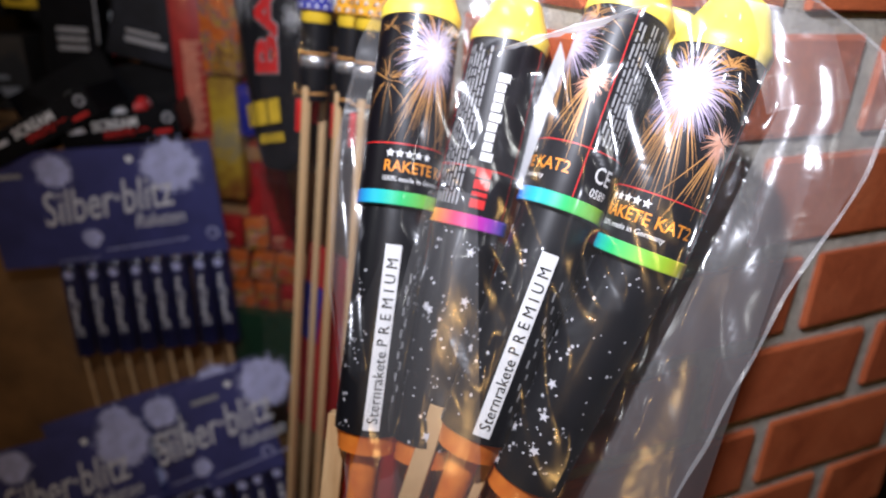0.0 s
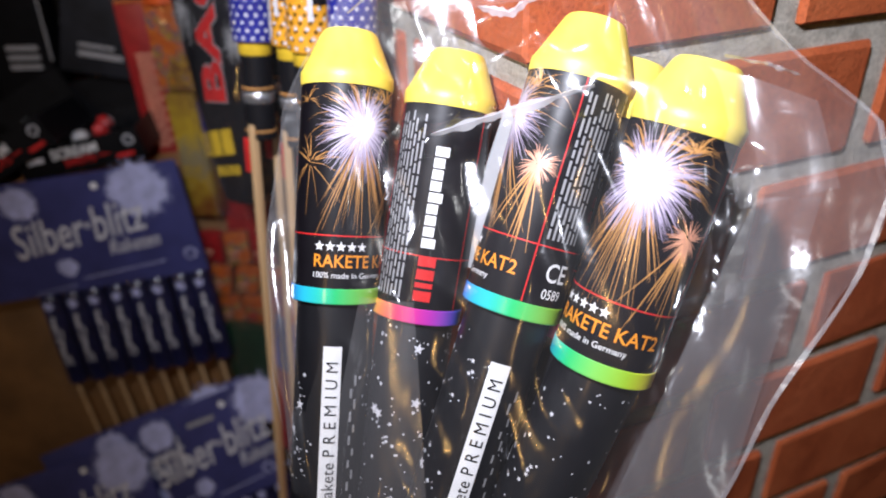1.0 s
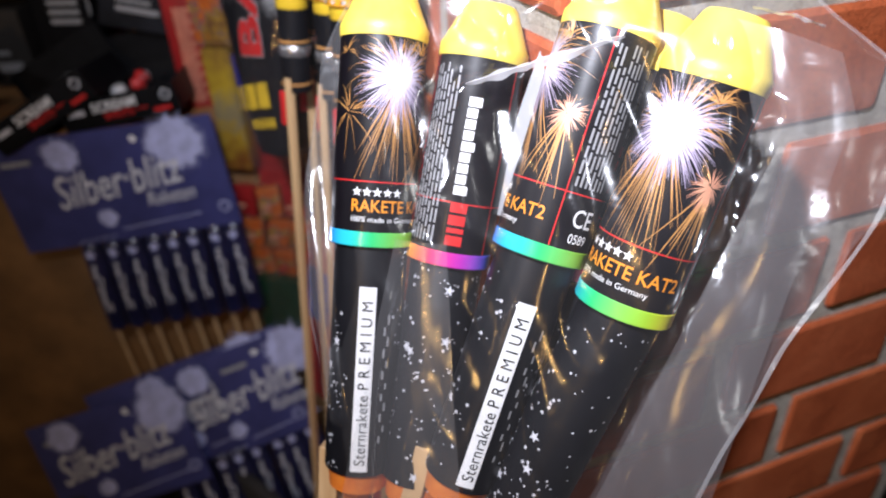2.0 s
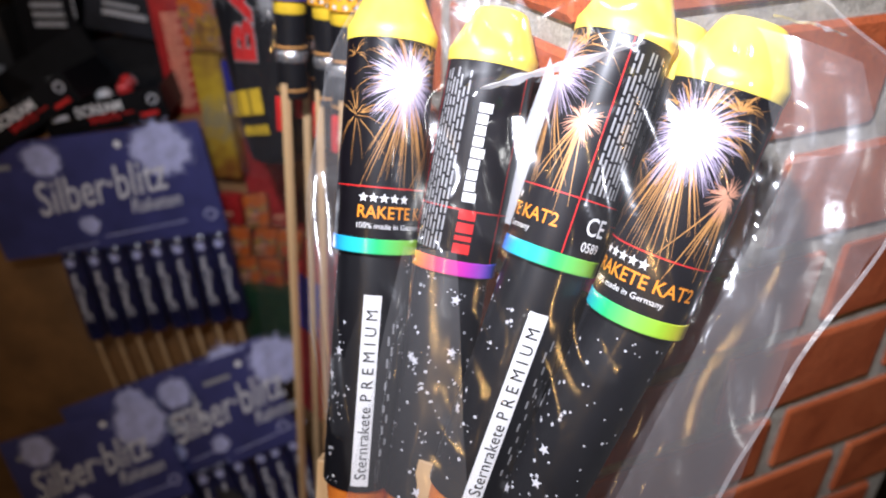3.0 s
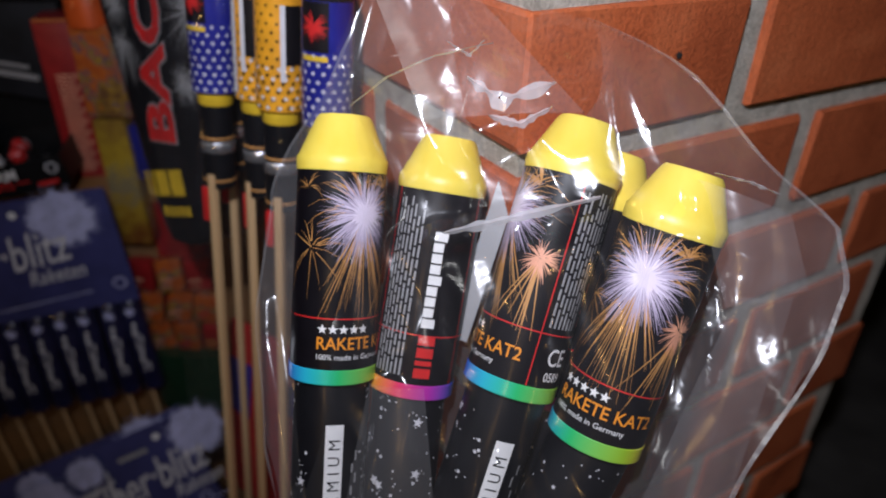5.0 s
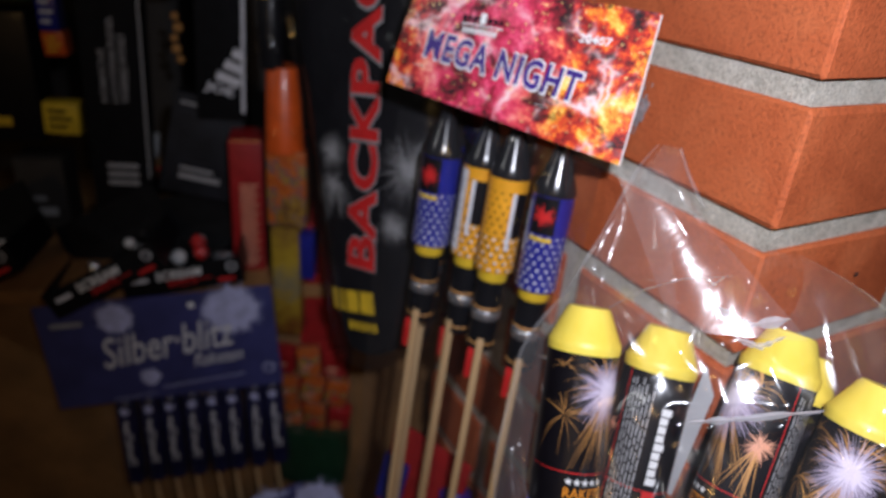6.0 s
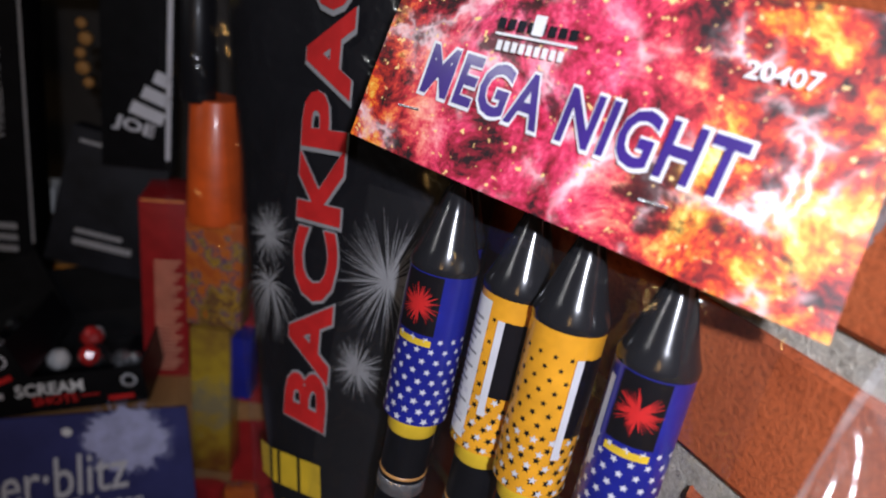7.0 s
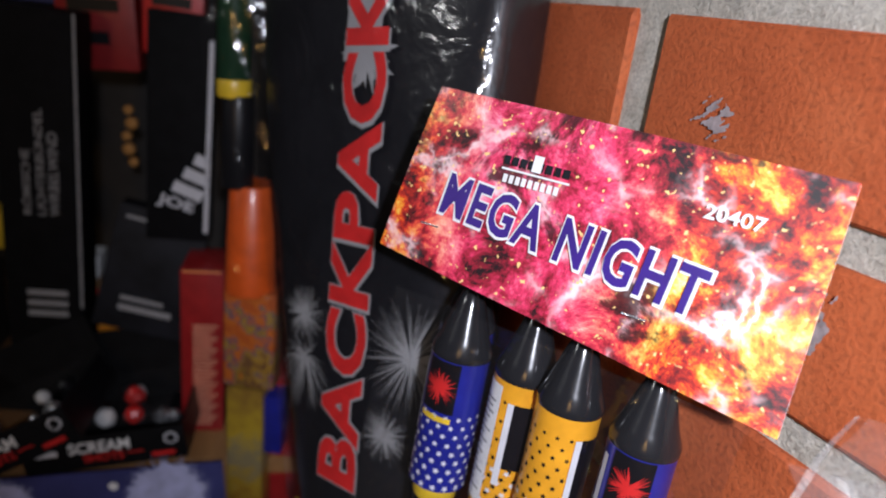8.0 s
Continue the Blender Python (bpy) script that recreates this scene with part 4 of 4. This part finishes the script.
scream_box(seated((-0.57, -0.43, 0.79), (0.96, -0.28, 0.08), 26), 53)


def carton(name, label, m, w, h, d, material, inks):
    ob = thing(name, label, "box", m)
    part("carton", box_bm((0, 0, -d), (w, h, 0), 0.0012), material, ob)
    for bm, ink in inks:
        part("print_mark", lift(bm, 0.0005), ink, ob)
    return ob


roman = carton("carton", "tall black carton with pale upright lettering", seated((-0.64, -0.2, 0.9), SHELF_N) @ pose(-0.142, -0.14, 0, 0, 0, -2), 0.066, 0.34, 0.05, SHELF_BLACK,
               [(bars_bm([(0.0655, 0.06, 0.0022, 0.28)]), GREY), (bars_bm([(0.018, 0.05 + 0.011 * k, 0.036, 0.006) for k in range(3)]), GREY)])
for k, words in enumerate(("RÖMISCHE", "LICHTERBÜNDEL", "WIRBELWIND")):
    bm = shift(text_bm(words, (0.062, 0.1, 0.08)[k], 0.0085, bold=0.01), 0, 0, 0, 90)
    part("lettering", shift(bm, 0.026 + 0.012 * k, 0.155, 0.0006), GREY, roman)
carton("carton", "dark glossy carton leaning with a faint picture", seated((-0.625, -0.2, 0.9), SHELF_N) @ pose(-0.066, -0.09, 0, -8, 0, -13), 0.085, 0.125, 0.03, SLATE,
       [(bars_bm([(0.008, 0.112, 0.062, 0.003), (0.02, 0.02, 0.05, 0.006), (0.02, 0.031, 0.04, 0.004)]), GREY)])
joe_pack = carton("carton", "dark hanging pack with pale bold lettering", seated((-0.63, -0.2, 0.9), SHELF_N) @ pose(-0.012, 0.0, 0, 0, 0, -2), 0.058, 0.21, 0.02, SHELF_BLACK,
       [(bars_bm([(0.052, 0.01, 0.004, 0.18)]), SILVER), (shift(bars_bm([(0, 0, 0.028, 0.011), (0.004, 0.016, 0.022, 0.011), (0.008, 0.032, 0.012, 0.011)]), 0.022, 0.05, 0, -20), SILVER)])
part("lettering", shift(text_bm("JOE", 0.034, 0.014, bold=0.03), 0.008, 0.034, 0.0007, -14), SILVER, joe_pack)
for k, (x, y, w, h, mat, note) in enumerate(((-0.28, -0.06, 0.11, 0.16, BLACK, "dark carton deep in the shelf"), (-0.27, 0.11, 0.1, 0.12, TEAL, "dark green carton deep in the shelf"), (-0.16, 0.2, 0.12, 0.16, NAVY, "dark blue carton deep in the shelf"), (-0.06, 0.2, 0.12, 0.14, DARKRED, "dark red carton deep in the shelf"), (-0.215, -0.185, 0.06, 0.1, DARK, "small dark carton on the shelf"), (-0.08, -0.185, 0.08, 0.09, KRAFT, "brown carton on the shelf"))):
    carton("carton", note, seated((-0.72, -0.22, 0.9), SHELF_N) @ pose(x, y, -0.03 * (k % 2)), w, h, 0.06, mat,
           [(bars_bm([(0.01, 0.02, w * 0.6, 0.012), (0.01, 0.042, w * 0.4, 0.006)]), (YELLOW, RED, SILVER, RED, GREY, ORANGE)[k])])

srng = random.Random(77)

# small bright packs deep in the shelf
DEEP = seated((-0.72, -0.22, 0.9), SHELF_N)
for x, y, w, h, mat, ink, note in ((-0.055, 0.142, 0.07, 0.12, DARKRED, BLACK, "red pack with a black swoosh deep in the shelf"), (0.018, 0.165, 0.055, 0.1, RED, BLACK, "pinkish red pack with a dark city print"), (-0.166, -0.046, 0.042, 0.04, YELLOW, BLACK, "yellow ribbed firework deep in the shelf"), (-0.15, 0.052, 0.025, 0.028, TUBE_ORANGE, YELLOW, "small orange pack deep in the shelf"), (-0.056, -0.076, 0.022, 0.026, WHITE, YELLOW, "small white price tag with a yellow spot"), (-0.152, 0.082, 0.022, 0.045, BLUE, SILVER, "small blue pack deep in the shelf"), (-0.052, -0.13, 0.05, 0.05, KRAFT, RED, "brown carton with a red print on the shelf")):
    carton("carton", note, DEEP @ pose(x, y, 0.008, 0, 0, srng.uniform(-5, 5)), w, h, 0.03, mat, [(bars_bm([(w * 0.15, h * (0.2 + 0.25 * k), w * (0.5 + 0.15 * (k % 2)), h * 0.1) for k in range(3)]), ink)])
# a bronze lamp reflection, put in as a row of gold-coloured balls
mirrored_lamp = thing("lamp_reflection", "bronze lamp reflection in the shelf, built as a string of small balls", "decoration", DEEP @ pose(0.006, 0.11, 0.02))
for k in range(5):
    r = 0.005 + 0.0015 * (k % 2)
    part("reflection_ball", lathe([(r * 0.3, -r), (r * 0.9, -r * 0.5), (r, 0), (r * 0.85, r * 0.55), (r * 0.2, r)], 10), GOLD, mirrored_lamp, "", pose(0.003 * math.sin(k * 2), -0.013 * k, 0), True)

# ---- blue hanging packs of small rockets ----
def blitz_pack(m, seed, w, h, tubes=True):
    """Dark blue header card with a row of thin rockets in film below. Origin: the punched hole."""
    rng = random.Random(seed)
    ob = thing("hanging_pack", "dark blue header card with pale firework bursts and thin rockets below", "rocket pack", m, "blue rocket packs")
    left, right, top, low = -w * 0.645, w * 0.355, 0.016, 0.016 - h
    card = part("header_card", box_bm((left, low, -0.0012), (right, top, 0.0), 0.0), NAVY, ob, "dark blue printed card")
    part("hole", lift(puff_bm(rng, 0, 0, 0.0042, 0.0, 24), 0.0006), WHITE, card, "punched hole")
    for x, y, r, n in ((0.045, -0.012, 0.042, 260), (-0.088, -0.008, 0.026, 150)):
        part("spark", lift(burst_bm(rng, x, y, 0.006, r, n, 0.0009), 0.0005), MIST, card, "pale blue burst")
        part("spark", lift(puff_bm(rng, x, y, r * 0.74, 0.14), 0.0007), MIST, card)
    part("spark", lift(puff_bm(rng, -0.062, -0.094, 0.0115, 0.15), 0.0006), MIST, card)
    part("trail", shift(bars_bm([(0.0, 0.0, 0.1, 0.0014), (-0.06, -0.006, 0.05, 0.001)]), -0.05, -0.112, 0.0005, 4), MIST, card)
    title_ink(card, "Silber·blitz", 0.158, 0.042, -0.11, -0.076, 0.0012, SILVER, 6, 0.35, 0.006)
    title_ink(card, "Raketen", 0.06, 0.018, -0.008, -0.086, 0.0012, SILVER, 3, 0.35, 0.004)
    part("brand_mark", lift(bars_bm([(left + 0.014, -0.014, 0.035, 0.006)]), 0.0006), GREY, card)
    part("seal", lift(puff_bm(rng, right - 0.015, -0.1, 0.0075, 0.05, 24), 0.0005), MIST, card)
    part("seal", lift(puff_bm(rng, right - 0.015, -0.1, 0.0055, 0.05, 24), 0.0008), NAVY, card)
    if not tubes:
        return ob
    for k in range(8):
        x = -0.108 + 0.0265 * k + rng.uniform(-0.002, 0.002)
        a = -3 + rng.uniform(-2.0, 2.0)
        one = part("tube", lathe([(0.0122, 0), (0.0125, 0.001), (0.0125, 0.12), (0.0105, 0.124), (0.004, 0.134), (0.0, 0.135)], 16, False), TUBE_NAVY, ob, "thin dark blue tube", pose(x, low - 0.128, -0.008, 0, 0, a) @ pose(0, 0, 0, -90))
        part("lettering", rolled(lift(bars_bm([(-0.003 + 0.001 * math.sin(i * 2.1), 0.03 + 0.0065 * i, 0.006 + 0.002 * math.cos(i), 0.005) for i in range(11)]), 0.0003), 0.0125), SILVER, one)
        part("spark", rolled(lift(puff_bm(rng, 0, 0.115, 0.0055, 0.3, 20), 0.0003), 0.0125), MIST, one)
        part("stick", box_bm((x - 0.002 - 0.006, low - 0.27, -0.012), (x + 0.002 - 0.006, low - 0.12, -0.008), 0.0004), STICK, ob, "thin pine stick")
    part("film", sheet_bm([(low - 0.15, -0.128, 0.092), (low - 0.07, -0.13, 0.095), (low, -0.125, 0.094)], 0.004, rng, 40, 30, seed * 1.0, 0.003), WRAP, ob, "clear film")
    return ob


blitz_pack(seated((-0.526, -0.251, 0.703), (0.96, -0.28, 0.05), 5), 61, 0.268, 0.142)
blitz_pack(seated((-0.469, -0.208, 0.4656), (0.96, -0.28, 0.35), 17) @ pose(-0.03, -0.05, 0.004), 62, 0.268, 0.142)
blitz_pack(seated((-0.469, -0.208, 0.4656), (0.96, -0.28, 0.35), 17) @ pose(0.03, -0.055, 0.014), 63, 0.1, 0.142, False)
blitz_pack(seated((-0.469, -0.208, 0.4656), (0.96, -0.28, 0.35), 14) @ pose(-0.15, -0.075, 0.02), 64, 0.2, 0.142, False)

# ---- red leaflets and a display bin below ----
leaf = thing("red_pack", "red folded firework pack standing behind the sticks", "pack", TUBES @ pose(-0.055, -0.52, -0.03, 0, 0, -6))
part("cover", box_bm((-0.04, 0, -0.006), (0.05, 0.2, 0.0), 0.002), DARKRED, leaf, "red printed cover")
part("blue_panel", box_bm((-0.042, 0.1, 0.0005), (-0.012, 0.16, 0.0012), 0.0), BLUE, leaf)
leaf2 = thing("red_pack", "narrow red pack with a magenta cap behind the sticks", "pack", TUBES @ pose(0.02, -0.62, -0.035, 0, 0, 4))
part("cover", box_bm((-0.03, 0, -0.01), (0.04, 0.24, 0.0), 0.003), RED, leaf2, "bright red cover")
part("cap", lathe([(0.012, 0.0), (0.016, 0.002), (0.016, 0.02), (0.01, 0.026)], 24), PURPLE, leaf2, "magenta cap", pose(0.0, 0.235, 0.0, -90))
display_bin = thing("display_bin", "dark open bin that holds rockets and packs", "bin", seated((-0.06, -0.27, 0.0), (0.5, -0.86, 0.0)))
part("base", box_bm((-0.4, 0.1, -0.2), (0.36, 0.12, 0.2), 0.001), DARK, display_bin)
part("front_wall", box_bm((-0.4, 0.0, 0.2), (0.36, 0.26, 0.215), 0.002), DARK, display_bin)
part("back_wall", box_bm((-0.4, 0.0, -0.215), (0.36, 0.26, -0.2), 0.002), DARK, display_bin)
part("side_wall", box_bm((-0.415, 0.0, -0.2), (-0.4, 0.26, 0.2), 0.002), DARK, display_bin)
part("side_wall", box_bm((0.36, 0.0, -0.2), (0.375, 0.26, 0.2), 0.002), DARK, display_bin)

# ---- brick pillar ----
pillar = tagged(new("wall_pillar"), "brick pillar of orange-red bricks with wide grey mortar joints", "wall", "", "structure")
part("mortar", box_bm((-0.366, 0.0045, 0.0), (-0.0045, 0.455, 2.7), 0.0), MORTAR, pillar, "rough grey mortar", smooth=False)


def brick_mesh(lo, hi, seed):
    rng = random.Random(seed)
    bm = bmesh.new()
    add_box(bm, lo, hi)
    bmesh.ops.bevel(bm, geom=list(bm.edges), offset=0.0022, segments=1, affect="EDGES")
    for v in bm.verts:
        v.co += Vector((rng.gauss(0, 0.0005), rng.gauss(0, 0.0005), rng.gauss(0, 0.0008)))
    return bm


PITCH, HIGH = 0.083, 0.068
count = 0
for k in range(-13, 19):
    low = 1.083 + PITCH * k
    if low < 0.0 or low + HIGH > 2.7:
        continue
    even = k % 2 == 0
    left = 0.234 if even else 0.148
    right = 0.153 if even else 0.237
    spans = [((-left, 0.0), (0.0, right))]
    x = -left - 0.022
    while x > -0.36:
        spans.append(((max(x - 0.2, -0.366), 0.0), (x, 0.11)))
        x -= 0.222
    y = right + 0.02
    while y < 0.44:
        spans.append(((-0.11, y), (0.0, min(y + 0.17, 0.46))))
        y += 0.19
    for (x0, y0), (x1, y1) in spans:
        count += 1
        part("brick", brick_mesh((x0, y0, low), (x1, y1, low + HIGH), count), BRICK, pillar, smooth=False)

# grey mortar smears and a nail hole on the bricks


def smear(x, z, w, h, lean, seed):
    """A thin dragged patch of mortar: small cells kept where a streaky noise is high, thinning outwards."""
    bm = bmesh.new()
    cell = 0.0005
    c, s = math.cos(radians(lean)), math.sin(radians(lean))
    corner = {}
    for i in range(-int(w / cell), int(w / cell)):
        for j in range(-int(h / cell), int(h / cell)):
            u, v = i * cell, j * cell
            along, across = u * c + v * s, v * c - u * s
            n = noise.noise(Vector((along * 110, across * 420, seed))) + 0.7 * noise.noise(Vector((along * 330, across * 800, seed + 5)))
            if n < -0.25 + 1.1 * ((u / w) ** 2 + (v / h) ** 2):
                continue
            ring = []
            for k in ((i, j), (i + 1, j), (i + 1, j + 1), (i, j + 1)):
                if k not in corner:
                    jit = Vector((noise.noise(Vector((k[0] * 1.7, k[1] * 1.3, seed))), 0, noise.noise(Vector((k[0] * 1.3, k[1] * 1.9, seed + 3))))) * 0.0004
                    corner[k] = bm.verts.new(Vector((x + k[0] * cell, -0.0018, z + k[1] * cell)) + jit)
                ring.append(corner[k])
            bm.faces.new(ring)
    tagged(part("mortar_smear", bm, SMEAR, pillar, "bluish grey mortar smear"), kind="stuff")


smear(-0.19, 1.109, 0.013, 0.012, 35, 1.5)
smear(-0.118, 1.04, 0.008, 0.02, 65, 2.5)
part("nail_hole", rolled(lift(puff_bm(srng, 0.0, 0.0, 0.0022, 0.4, 14), 0), 50.0), DARK, pillar, "", pose(0.0016, 0.1, 0.956, 90, 0, 90) @ pose(0, 0, 0, 90, 0, 0) @ pose(0, 50.0, 0), False)
